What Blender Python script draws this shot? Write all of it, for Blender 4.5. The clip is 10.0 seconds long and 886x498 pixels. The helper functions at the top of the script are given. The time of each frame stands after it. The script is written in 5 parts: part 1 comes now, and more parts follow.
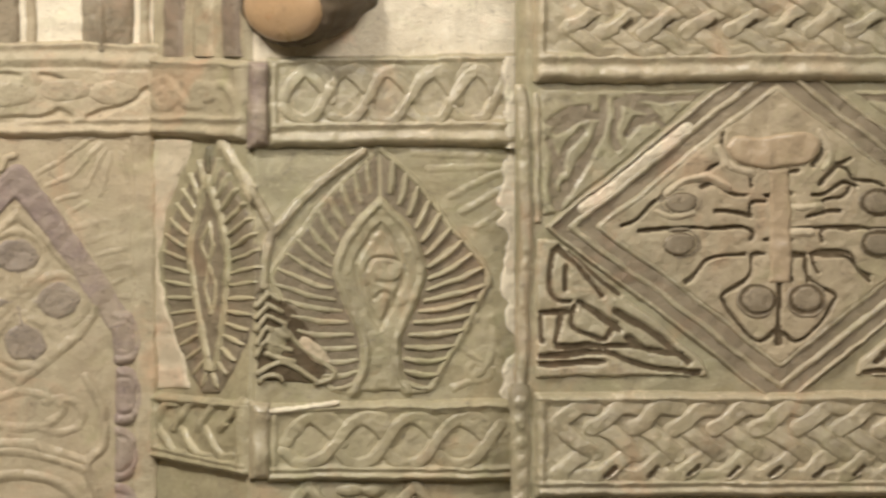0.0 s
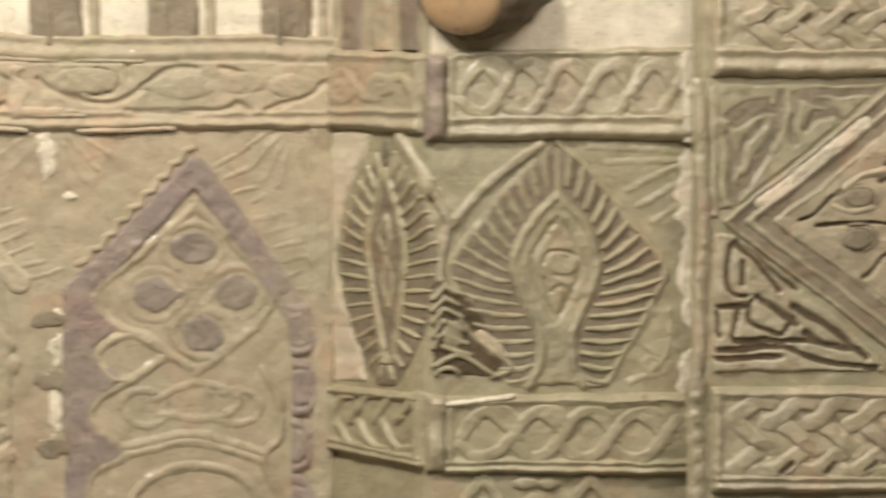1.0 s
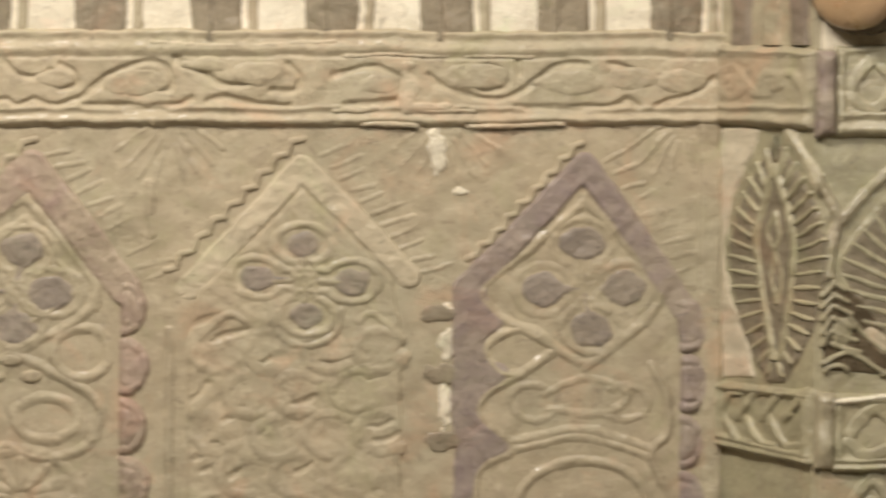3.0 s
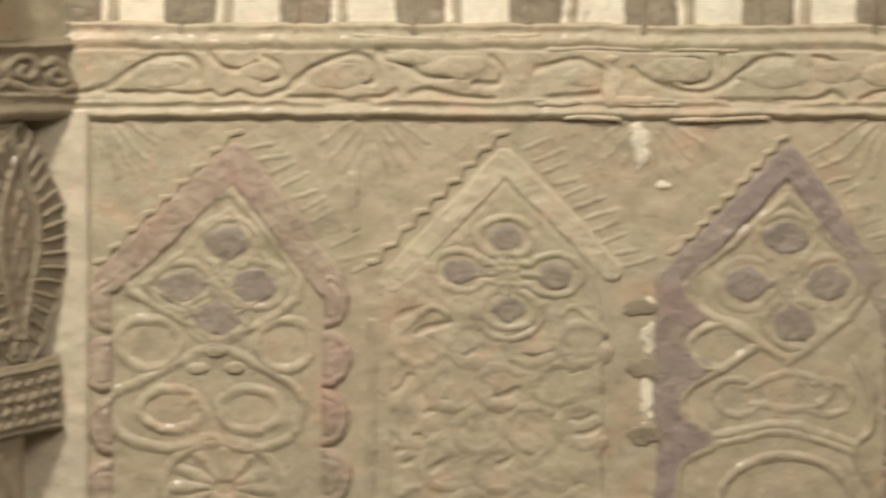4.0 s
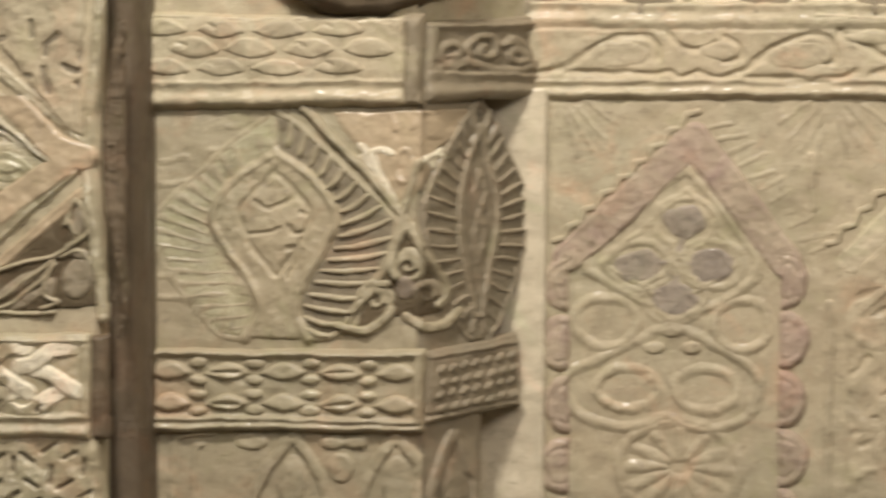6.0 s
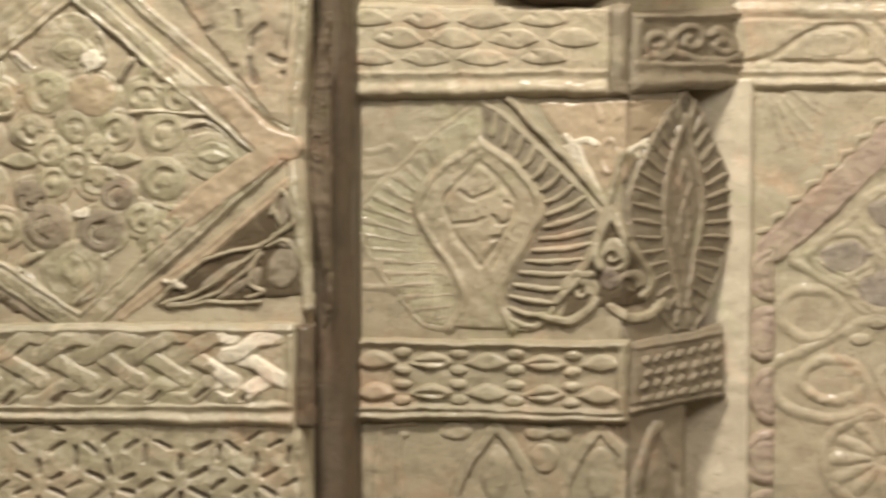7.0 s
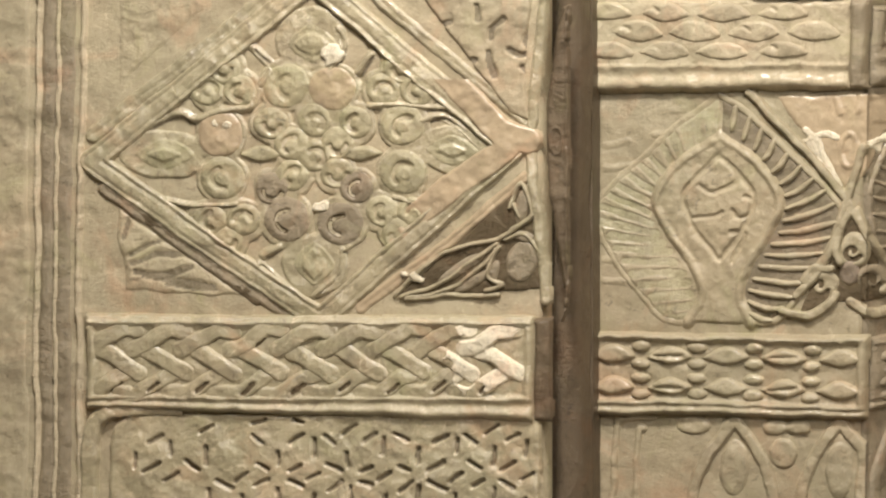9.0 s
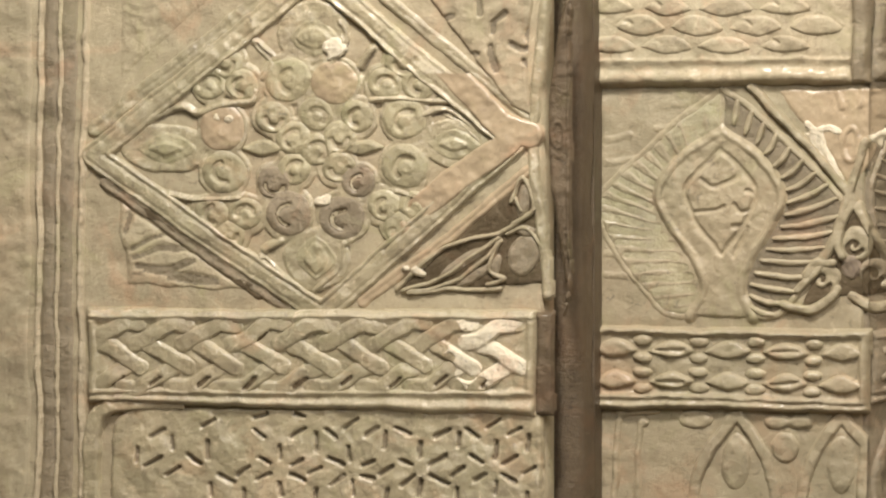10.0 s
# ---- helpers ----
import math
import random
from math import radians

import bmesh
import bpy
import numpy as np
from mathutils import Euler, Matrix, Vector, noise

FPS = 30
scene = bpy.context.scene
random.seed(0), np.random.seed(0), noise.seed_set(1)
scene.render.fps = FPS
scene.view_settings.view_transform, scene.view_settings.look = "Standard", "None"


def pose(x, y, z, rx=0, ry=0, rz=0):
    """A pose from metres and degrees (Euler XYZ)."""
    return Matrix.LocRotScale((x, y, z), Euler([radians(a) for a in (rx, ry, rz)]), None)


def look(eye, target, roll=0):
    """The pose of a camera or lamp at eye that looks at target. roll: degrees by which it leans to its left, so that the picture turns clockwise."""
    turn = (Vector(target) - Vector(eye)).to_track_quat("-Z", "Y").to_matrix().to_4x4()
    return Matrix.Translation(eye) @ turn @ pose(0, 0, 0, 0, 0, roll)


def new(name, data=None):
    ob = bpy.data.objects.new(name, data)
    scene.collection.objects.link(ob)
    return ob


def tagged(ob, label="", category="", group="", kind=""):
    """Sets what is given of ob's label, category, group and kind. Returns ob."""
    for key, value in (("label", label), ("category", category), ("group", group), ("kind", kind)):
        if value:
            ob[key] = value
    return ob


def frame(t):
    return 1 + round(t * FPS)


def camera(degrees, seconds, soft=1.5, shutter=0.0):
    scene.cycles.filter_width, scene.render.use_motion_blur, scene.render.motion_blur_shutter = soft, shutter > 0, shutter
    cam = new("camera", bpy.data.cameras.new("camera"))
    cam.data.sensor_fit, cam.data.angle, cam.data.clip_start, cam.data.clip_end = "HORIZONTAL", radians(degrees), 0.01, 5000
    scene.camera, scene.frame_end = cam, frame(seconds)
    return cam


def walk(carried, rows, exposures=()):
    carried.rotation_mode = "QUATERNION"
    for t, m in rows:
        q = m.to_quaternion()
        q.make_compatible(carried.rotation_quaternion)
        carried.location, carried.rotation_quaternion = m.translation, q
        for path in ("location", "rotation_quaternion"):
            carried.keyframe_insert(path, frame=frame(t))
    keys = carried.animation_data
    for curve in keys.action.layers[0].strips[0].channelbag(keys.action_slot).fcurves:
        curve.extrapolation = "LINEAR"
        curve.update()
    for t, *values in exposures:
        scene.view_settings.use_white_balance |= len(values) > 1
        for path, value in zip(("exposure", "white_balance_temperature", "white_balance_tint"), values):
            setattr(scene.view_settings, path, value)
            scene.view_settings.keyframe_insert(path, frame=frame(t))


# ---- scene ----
# ---- camera: a long lens on one spot, panning from right to left ----
EYE = Vector((0.0, -3.15, 1.5))
cam = camera(14.19, 10.0, soft=2.2, shutter=0.85)
ROWS = [  # seconds, pan to the right, tilt up, lean (degrees)
    (0.0, 11.417, -3.641, -0.008),
    (0.5, 10.313, -3.690, 0.032),
    (1.0, 8.568, -3.748, 0.053),
    (1.5, 7.028, -3.767, 0.050),
    (2.0, 5.467, -3.779, -0.004),
    (2.5, 3.854, -3.786, -0.063),
    (4.0, -0.966, -3.917, -0.078),
    (4.5, -2.818, -4.009, -0.091),
    (5.0, -4.589, -4.077, -0.089),
    (5.5, -6.581, -4.143, -0.135),
    (6.0, -8.340, -4.236, -0.093),
    (7.5, -13.016, -4.413, -0.255),
    (8.0, -14.083, -4.424, -0.282),
    (8.5, -14.965, -4.446, -0.288),
    (9.0, -15.491, -4.471, -0.303),
    (9.5, -15.521, -4.513, -0.342),
    (10.0, -15.521, -4.566, -0.296),
]


def aim(pan, tilt):
    a, e = radians(pan), radians(tilt)
    return EYE + Vector((math.sin(a) * math.cos(e), math.cos(a) * math.cos(e), math.sin(e)))


walk(cam, [(t, look(EYE, aim(p, e), r)) for t, p, e, r in ROWS], [(0.0, -0.03), (2.0, -0.16), (4.0, -0.26), (5.0, -0.27), (6.0, -0.17), (8.0, 0.06), (10.0, 0.08)])

# ---- light: warm gallery lamp high on the left, a dim room ----
world = bpy.data.worlds.new("world")
world.use_nodes = True
world.node_tree.nodes["Background"].inputs[0].default_value = (1.0, 0.93, 0.82, 1)
world.node_tree.nodes["Background"].inputs[1].default_value = 0.05
scene.world = world


def area_lamp(name, eye, target, size, watts, colour):
    data = bpy.data.lights.new(name, "AREA")
    data.shape, data.size, data.energy, data.color = "DISK", size, watts, colour
    ob = new(name, data)
    ob.matrix_world = look(eye, target)
    return ob


area_lamp("gallery_lamp", (-0.62, -1.25, 2.76), (-0.30, 0.0, 1.64), 0.26, 48, (1.0, 0.93, 0.85))
# Broad unseen fill, added to soften contrast and brighten the right.
area_lamp("fill_lamp", (0.50, -2.3, 3.0), (0.35, 0.0, 1.55), 1.3, 66, (1.0, 0.93, 0.86))

# ---- materials ----


def plaster(name, base, second, stain, rough=0.55, bump=0.5, gloss=0.4, stain_amount=0.5, dust=0.35):
    """Carved stucco: two tones in large clouds, dark stains, pale rubbed grain, fine pitting."""
    m = bpy.data.materials.new(name)
    m.use_nodes = True
    nt = m.node_tree
    n, l = nt.nodes, nt.links
    bsdf = n["Principled BSDF"]
    geo = n.new("ShaderNodeNewGeometry")

    def tex(scale, detail, rough_, dist=0.0):
        q = n.new("ShaderNodeTexNoise")
        q.inputs["Scale"].default_value, q.inputs["Detail"].default_value = scale, detail
        q.inputs["Roughness"].default_value, q.inputs["Distortion"].default_value = rough_, dist
        l.new(geo.outputs["Position"], q.inputs["Vector"])
        return q

    def ramp(src, a, b):
        q = n.new("ShaderNodeMapRange")
        q.inputs[1].default_value, q.inputs[2].default_value = a, b
        l.new(src, q.inputs[0])
        return q.outputs[0]

    def mix(fac, a, b, mode="MIX", top=1.0):
        q = n.new("ShaderNodeMix")
        q.data_type, q.blend_type = "RGBA", mode
        if top != 1.0:
            k = n.new("ShaderNodeMath")
            k.operation = "MULTIPLY"
            k.inputs[1].default_value = top
            l.new(fac, k.inputs[0])
            fac = k.outputs[0]
        l.new(fac, q.inputs[0])
        for v, i in ((a, 6), (b, 7)):
            if isinstance(v, tuple):
                q.inputs[i].default_value = (*v, 1)
            else:
                l.new(v, q.inputs[i])
        return q.outputs[2]

    cloud = tex(7, 4, 0.6, 0.6)
    blush = tex(13, 5, 0.65, 1.2)
    patch = tex(34, 6, 0.7, 0.4)
    grain = tex(420, 4, 0.7)
    streak = tex(90, 5, 0.75, 1.6)
    rub = tex(62, 6, 0.72, 2.2)
    c = mix(ramp(cloud.outputs[0], 0.4, 0.6), base, second)
    c = mix(ramp(blush.outputs[0], 0.54, 0.7), c, (base[0] * 1.14, base[1] * 0.94, base[2] * 0.90), top=0.8)
    c = mix(ramp(blush.outputs[0], 0.44, 0.3), c, (base[0] * 0.84, base[1] * 0.93, base[2] * 0.80), top=0.8)
    c = mix(ramp(patch.outputs[0], 0.48, 0.7), c, stain, top=stain_amount)
    c = mix(ramp(streak.outputs[0], 0.58, 0.72), c, tuple(min(1, v * 1.35 + 0.03) for v in base), top=dust)
    c = mix(ramp(rub.outputs[0], 0.57, 0.68), c, tuple(min(1, v * 1.45 + 0.06) for v in base), top=dust)
    c = mix(ramp(rub.outputs[0], 0.43, 0.32), c, tuple(v * 0.62 for v in stain), top=0.7)
    c = mix(ramp(grain.outputs[0], 0.35, 0.7), c, tuple(v * 0.75 for v in base), top=0.3)
    info = n.new("ShaderNodeObjectInfo")
    vary = n.new("ShaderNodeMapRange")
    vary.inputs[3].default_value, vary.inputs[4].default_value = 0.94, 1.06
    l.new(info.outputs["Random"], vary.inputs[0])
    tone = n.new("ShaderNodeHueSaturation")
    l.new(vary.outputs[0], tone.inputs["Value"])
    l.new(c, tone.inputs["Color"])
    l.new(tone.outputs[0], bsdf.inputs["Base Color"])
    rr = n.new("ShaderNodeMapRange")
    rr.inputs[3].default_value, rr.inputs[4].default_value = rough - 0.14, rough + 0.14
    l.new(patch.outputs[0], rr.inputs[0])
    l.new(rr.outputs[0], bsdf.inputs["Roughness"])
    bsdf.inputs["Specular IOR Level"].default_value = gloss
    bsdf.inputs["Coat Weight"].default_value, bsdf.inputs["Coat Roughness"].default_value = 0.5 * gloss, 0.17
    add = n.new("ShaderNodeMath")
    add.operation = "ADD"
    add2 = n.new("ShaderNodeMath")
    add2.operation = "MULTIPLY_ADD"
    add2.inputs[1].default_value = 1.6
    l.new(patch.outputs[0], add2.inputs[0])
    l.new(streak.outputs[0], add2.inputs[2])
    l.new(add2.outputs[0], add.inputs[0])
    l.new(grain.outputs[0], add.inputs[1])
    bm = n.new("ShaderNodeBump")
    bm.inputs["Strength"].default_value, bm.inputs["Distance"].default_value = bump, 0.004
    l.new(add.outputs[0], bm.inputs["Height"])
    l.new(bm.outputs[0], bsdf.inputs["Normal"])
    return m


TAN = plaster("tan_stucco", (0.415, 0.345, 0.23), (0.375, 0.33, 0.222), (0.28, 0.225, 0.155), 0.5, bump=0.32, gloss=0.3, dust=0.42)
DUN = plaster("dun_stucco", (0.365, 0.305, 0.20), (0.33, 0.29, 0.19), (0.245, 0.20, 0.135), 0.46, bump=0.32, gloss=0.4, dust=0.42)
OLIVE = plaster("olive_stucco", (0.375, 0.328, 0.203), (0.335, 0.308, 0.193), (0.23, 0.20, 0.14), 0.42, bump=0.35, gloss=0.55, dust=0.55)
WORN = plaster("worn_stucco", (0.42, 0.357, 0.232), (0.35, 0.315, 0.203), (0.25, 0.205, 0.15), 0.32, bump=0.35, gloss=0.8, dust=0.85)
SUNK = plaster("dirt_and_shade_stucco", (0.25, 0.205, 0.135), (0.22, 0.185, 0.12), (0.15, 0.12, 0.08), 0.55)
UMBER = plaster("umber_stain_and_shade", (0.29, 0.237, 0.158), (0.26, 0.217, 0.145), (0.185, 0.15, 0.10), 0.44, dust=0.5)
BROWN = plaster("brown_stained_stucco", (0.26, 0.205, 0.145), (0.225, 0.18, 0.13), (0.16, 0.12, 0.095), 0.5)
DARK = plaster("dark_timber_and_shade", (0.145, 0.108, 0.066), (0.115, 0.086, 0.054), (0.07, 0.05, 0.032), 0.5, gloss=0.25)
SHADE = plaster("deep_brown_shade", (0.135, 0.102, 0.060), (0.115, 0.088, 0.052), (0.07, 0.052, 0.03), 0.6, gloss=0.15)
CREAM = plaster("cream_plaster", (0.81, 0.74, 0.58), (0.73, 0.65, 0.49), (0.50, 0.42, 0.30), 0.6, stain_amount=0.4)
# Pale plaster losses, and the lighter colour of painted glints.
PALE = plaster("pale_chip_and_glint_stucco", (0.76, 0.69, 0.52), (0.66, 0.58, 0.42), (0.40, 0.33, 0.22), 0.30, gloss=0.9)
BAND = plaster("pale_band_stucco", (0.53, 0.45, 0.31), (0.48, 0.41, 0.28), (0.35, 0.29, 0.20), 0.5)
PINK = plaster("faded_pink_paint", (0.395, 0.30, 0.222), (0.40, 0.325, 0.225), (0.31, 0.215, 0.18), 0.5, stain_amount=0.8)
PURPLE = plaster("faded_purple_paint", (0.30, 0.24, 0.198), (0.35, 0.287, 0.21), (0.23, 0.17, 0.165), 0.5, stain_amount=0.8)
MAUVE = plaster("grey_mauve_paint", (0.275, 0.228, 0.178), (0.33, 0.275, 0.20), (0.17, 0.14, 0.12), 0.5, stain_amount=0.7)
JAMB = plaster("smooth_cream_plaster", (0.56, 0.49, 0.36), (0.52, 0.45, 0.32), (0.44, 0.37, 0.26), 0.55, bump=0.2, stain_amount=0.3)
OCHRE = plaster("ochre_glaze", (0.43, 0.335, 0.22), (0.40, 0.32, 0.21), (0.35, 0.275, 0.185), 0.35, bump=0.1, gloss=0.6)
AMBER = plaster("amber_glaze", (0.47, 0.31, 0.165), (0.43, 0.29, 0.16), (0.36, 0.24, 0.14), 0.3, bump=0.08, gloss=0.7)
WALL = plaster("room_wall_paint", (0.55, 0.50, 0.42), (0.52, 0.48, 0.40), (0.5, 0.44, 0.36), 0.8, bump=0.05)
FLOOR = plaster("floor_stone", (0.30, 0.26, 0.21), (0.27, 0.24, 0.19), (0.2, 0.18, 0.15), 0.4, bump=0.05)

# ---- building tools ----
UNIT = 0.0005   # one drawing unit, half a millimetre
LATTICE = np.random.RandomState(7).rand(128, 128)


def grainy(x, y, size, shift=0):
    """Smooth random heights between 0 and 1 on a lattice of that size."""
    u, v = x / size + 17.3 + shift * 5.1, y / size + 41.7 + shift * 3.7
    i, j = np.floor(u).astype(int), np.floor(v).astype(int)
    a, b = u - i, v - j
    a, b = a * a * (3 - 2 * a), b * b * (3 - 2 * b)
    g = lambda p, q: LATTICE[p % 128, q % 128]
    return (g(i, j) * (1 - a) + g(i + 1, j) * a) * (1 - b) + (g(i, j + 1) * (1 - a) + g(i + 1, j + 1) * a) * b


class Panel:
    """A face of the mihrab with its drawing grid: x to the right and y down, in units of about half a millimetre."""

    def __init__(self, o, a, b, p, q):
        self.o, self.a, self.b, self.p, self.q = np.array(o), np.array(a) / 1e3, np.array(b) / 1e3, p / 1e3, q / 1e3
        n = np.cross(self.at(100, 0) - self.at(0, 0), self.at(0, -100) - self.at(0, 0))
        n[2] = 0.0
        self.n = n / np.linalg.norm(n)

    def at(self, x, y, h=0.0):
        x, y, h = np.asarray(x, float)[..., None], np.asarray(y, float)[..., None], np.asarray(h, float)[..., None]
        w = (self.o + x * self.a + y * self.b) / (1 + x * self.p + y * self.q)
        return w + (self.n * h * UNIT if np.any(h) else 0.0)


NICHE = Panel((-0.4088, 0.0, 1.5063), (0.49912, 0.0, 0.00066), (-0.00047, 0.0, -0.51414), 0.00088, -0.01078)
LEFT_FRONT = Panel((-0.7358, -0.12, 1.4934), (0.48674, -0.00222, 0.02661), (0.00291, 0.0014, -0.50615), 0.01851, -0.01165)
LEFT_SIDE = Panel((-0.6649, -0.4118, 1.4940), (0.43987, 0.55352, -0.24049), (0.00263, -0.00155, -0.45608), -0.15963, -0.00964)
RIGHT_FRONT = Panel((0.2300, -0.12, 1.5192), (0.46805, 0.00374, -0.04686), (-0.00607, 0.00118, -0.49125), -0.0312, -0.00981)
RIGHT_SIDE = Panel((0.2553, 0.2137, 1.5213), (0.51960, -0.77453, 0.31878), (-0.00674, 0.00407, -0.54666), 0.21257, -0.01176)
LEFT_PANEL = Panel((-1.2183, -0.22, 1.4711), (0.48051, -0.01, 0.06564), (0.00814, 0.00292, -0.51699), 0.04547, -0.01329)
RIGHT_PANEL = Panel((0.2239, -0.20, 1.5187), (0.45570, 0.00624, -0.04686), (-0.00591, 0.00196, -0.47867), -0.0312, -0.00981)


def thing(name, label, category, place, group="", kind=""):
    ob = new(name)
    ob.location = place
    ob.empty_display_size = 0.05
    return tagged(ob, label, category, group, kind)


def root_place(ob):
    p = Vector((0, 0, 0))
    while ob is not None:
        p += Vector(ob.location)
        ob = ob.parent
    return p


def mesh_part(name, verts, faces, material, parent=None, label="", smooth=True):
    me = bpy.data.meshes.new(name)
    off = np.array(root_place(parent)) if parent is not None else np.zeros(3)
    me.from_pydata((np.asarray(verts) - off).tolist(), [], faces)
    me.polygons.foreach_set("use_smooth", [smooth] * len(me.polygons))
    me.materials.append(material)
    me.update()
    ob = new(name, me)
    ob.parent = parent
    return tagged(ob, label)


def part(name, bm, material, parent=None, label="", smooth=False):
    off = root_place(parent) if parent is not None else Vector((0, 0, 0))
    bmesh.ops.translate(bm, verts=bm.verts, vec=-off)
    me = bpy.data.meshes.new(name)
    bm.to_mesh(me)
    bm.free()
    me.polygons.foreach_set("use_smooth", [smooth] * len(me.polygons))
    me.materials.append(material)
    ob = new(name, me)
    ob.parent = parent
    return tagged(ob, label)


def unevenness(pan, x, y):
    s = 11 * abs(pan.o[0])
    return 6.0 * (grainy(x, y, 130, s) - 0.5) + 5.0 * (grainy(x, y, 41, s + 2) - 0.5) + 2.6 * (grainy(x, y, 16, s + 4) - 0.5) + 1.2 * (grainy(x, y, 7, s + 6) - 0.5)


def relief(name, parent, material, pan, box, height, step=3.0, label="", wear=0.35, base=0.0, floor=-12.0, slab=False, deep=1.0, cuts=(), cut_w=5.0, cut_d=7.0, bed_shade=None):
    """One carved piece: the height over the panel's face, in drawing units, wherever it is above zero. cuts: lines
    incised in it, their beds coloured darker as shade.
    """
    x0, y0, x1, y1 = box
    nx, ny = max(2, int((x1 - x0) / step) + 1), max(2, int((y1 - y0) / step) + 1)
    x, y = np.meshgrid(np.linspace(x0, x1, nx), np.linspace(y0, y1, ny))
    wob = 1.0 if not slab else 0.0
    h = height(x + wob * (6 * (grainy(x, y, 95, 21) - 0.5) + 3.4 * (grainy(x, y, 33, 23) - 0.5) + 1.6 * (grainy(x, y, 12, 24) - 0.5)),
               y + wob * (6 * (grainy(x, y, 95, 25) - 0.5) + 3.4 * (grainy(x, y, 33, 27) - 0.5) + 1.6 * (grainy(x, y, 12, 28) - 0.5)))
    keep = h > 0
    h = np.where(keep, h * deep, h)
    worn = np.where(keep, h * (1 - 0.9 * wear * np.clip(2.2 * grainy(x, y, 120, 13) - 0.7, 0, 1) - 0.5 * wear * grainy(x, y, 34, 9) - 0.4 * wear * grainy(x, y, 12, 5)), h)
    h = np.maximum(worn, floor) + base + unevenness(pan, x, y)
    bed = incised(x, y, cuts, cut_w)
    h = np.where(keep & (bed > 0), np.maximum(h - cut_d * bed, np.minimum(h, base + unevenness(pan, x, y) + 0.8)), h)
    if slab:
        keep[:] = True
        h[0, :] = h[-1, :] = -60
        h[:, 0] = h[:, -1] = -60
    cell = keep[:-1, :-1] | keep[1:, :-1] | keep[:-1, 1:] | keep[1:, 1:]
    r, c = np.nonzero(cell)
    k = np.stack([(r + 1) * nx + c, (r + 1) * nx + c + 1, r * nx + c + 1, r * nx + c], 1)
    used, inv = np.unique(k, return_inverse=True)
    v = pan.at(x.ravel()[used], y.ravel()[used], h.ravel()[used])
    ob = mesh_part(name, v, inv.reshape(k.shape).tolist(), material, parent, label)
    # Deep parts of the cuts take a darker material in place of shade.
    if bed_shade:
        ob.data.materials.append(bed_shade)
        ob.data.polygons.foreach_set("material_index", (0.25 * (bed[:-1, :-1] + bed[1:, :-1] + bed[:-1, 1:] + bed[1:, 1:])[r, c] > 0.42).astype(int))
    return ob


# distances on a drawing grid
def seg(x, y, a, b):
    ax, ay = a
    dx, dy = b[0] - ax, b[1] - ay
    t = np.clip(((x - ax) * dx + (y - ay) * dy) / (dx * dx + dy * dy + 1e-9), 0, 1)
    return np.hypot(x - ax - t * dx, y - ay - t * dy)


def line(x, y, pts):
    d = np.full(x.shape, 1e6)
    for a, b in zip(pts[:-1], pts[1:]):
        d = np.minimum(d, seg(x, y, a, b))
    return d


def disc(x, y, cx, cy, rx, ry=None):
    ry = ry or rx
    return (np.hypot((x - cx) / rx, (y - cy) / ry) - 1) * min(rx, ry)


def inside(x, y, pts):
    """Signed distance to a closed outline, negative within."""
    d = line(x, y, list(pts) + [pts[0]])
    odd = np.zeros(x.shape, bool)
    for (ax, ay), (bx, by) in zip(pts, list(pts[1:]) + [pts[0]]):
        if ay != by:
            odd ^= ((ay > y) != (by > y)) & (x < (bx - ax) * (y - ay) / (by - ay) + ax)
    return np.where(odd, -d, d)


def raised(sd, h, r=8.0):
    """Rounded edge: up to height h within, falling away outside."""
    t = np.clip(-sd / r, 0, 1)
    return np.where(sd < 0, h * np.sqrt(np.maximum(0, 1 - (1 - t) ** 2)), -1.5 * sd)


def stroke(d, w, h):
    return raised(d - w, h, min(0.6 * w, 6.0))


def curve(pts, n=8):
    """A smooth line through some points."""
    p = np.array([pts[0], *pts, pts[-1]], float)
    out = []
    for i in range(1, len(p) - 2):
        for t in np.arange(n) / n:
            a, b, c, d = p[i - 1:i + 3]
            out.append(tuple(0.5 * (2 * b + (c - a) * t + (2 * a - 5 * b + 4 * c - d) * t * t + (3 * b - a - 3 * c + d) * t ** 3)))
    return out + [tuple(p[-1])]


def arc(cx, cy, rx, ry, a0, a1, n=14):
    return [(cx + rx * math.cos(radians(a)), cy + ry * math.sin(radians(a))) for a in np.linspace(a0, a1, n)]


def spiral(cx, cy, r, a0, turns, n=26):
    return [(cx + r * (1 - 0.8 * k) * math.cos(radians(a0) + k * turns * 6.283), cy + r * (1 - 0.8 * k) * math.sin(radians(a0) + k * turns * 6.283)) for k in np.linspace(0, 1, n)]


def along(pts, count):
    """Points spaced evenly on a line."""
    p = np.array(pts)
    s = np.concatenate([[0], np.cumsum(np.hypot(*np.diff(p, axis=0).T))])
    q = np.linspace(0, s[-1], count)
    return list(zip(np.interp(q, s, p[:, 0]), np.interp(q, s, p[:, 1])))


def top(*hs):
    out = hs[0]
    for h in hs[1:]:
        out = np.maximum(out, h)
    return out


def strokes(x, y, lines, w, h):
    out = np.full(x.shape, -50.0)
    for pts in lines:
        xs, ys = [p[0] for p in pts], [p[1] for p in pts]
        m = 4 * w + 12
        s = (x > min(xs) - m) & (x < max(xs) + m) & (y > min(ys) - m) & (y < max(ys) + m)
        out[s] = np.maximum(out[s], stroke(line(x[s], y[s], pts), w, h))
    return out


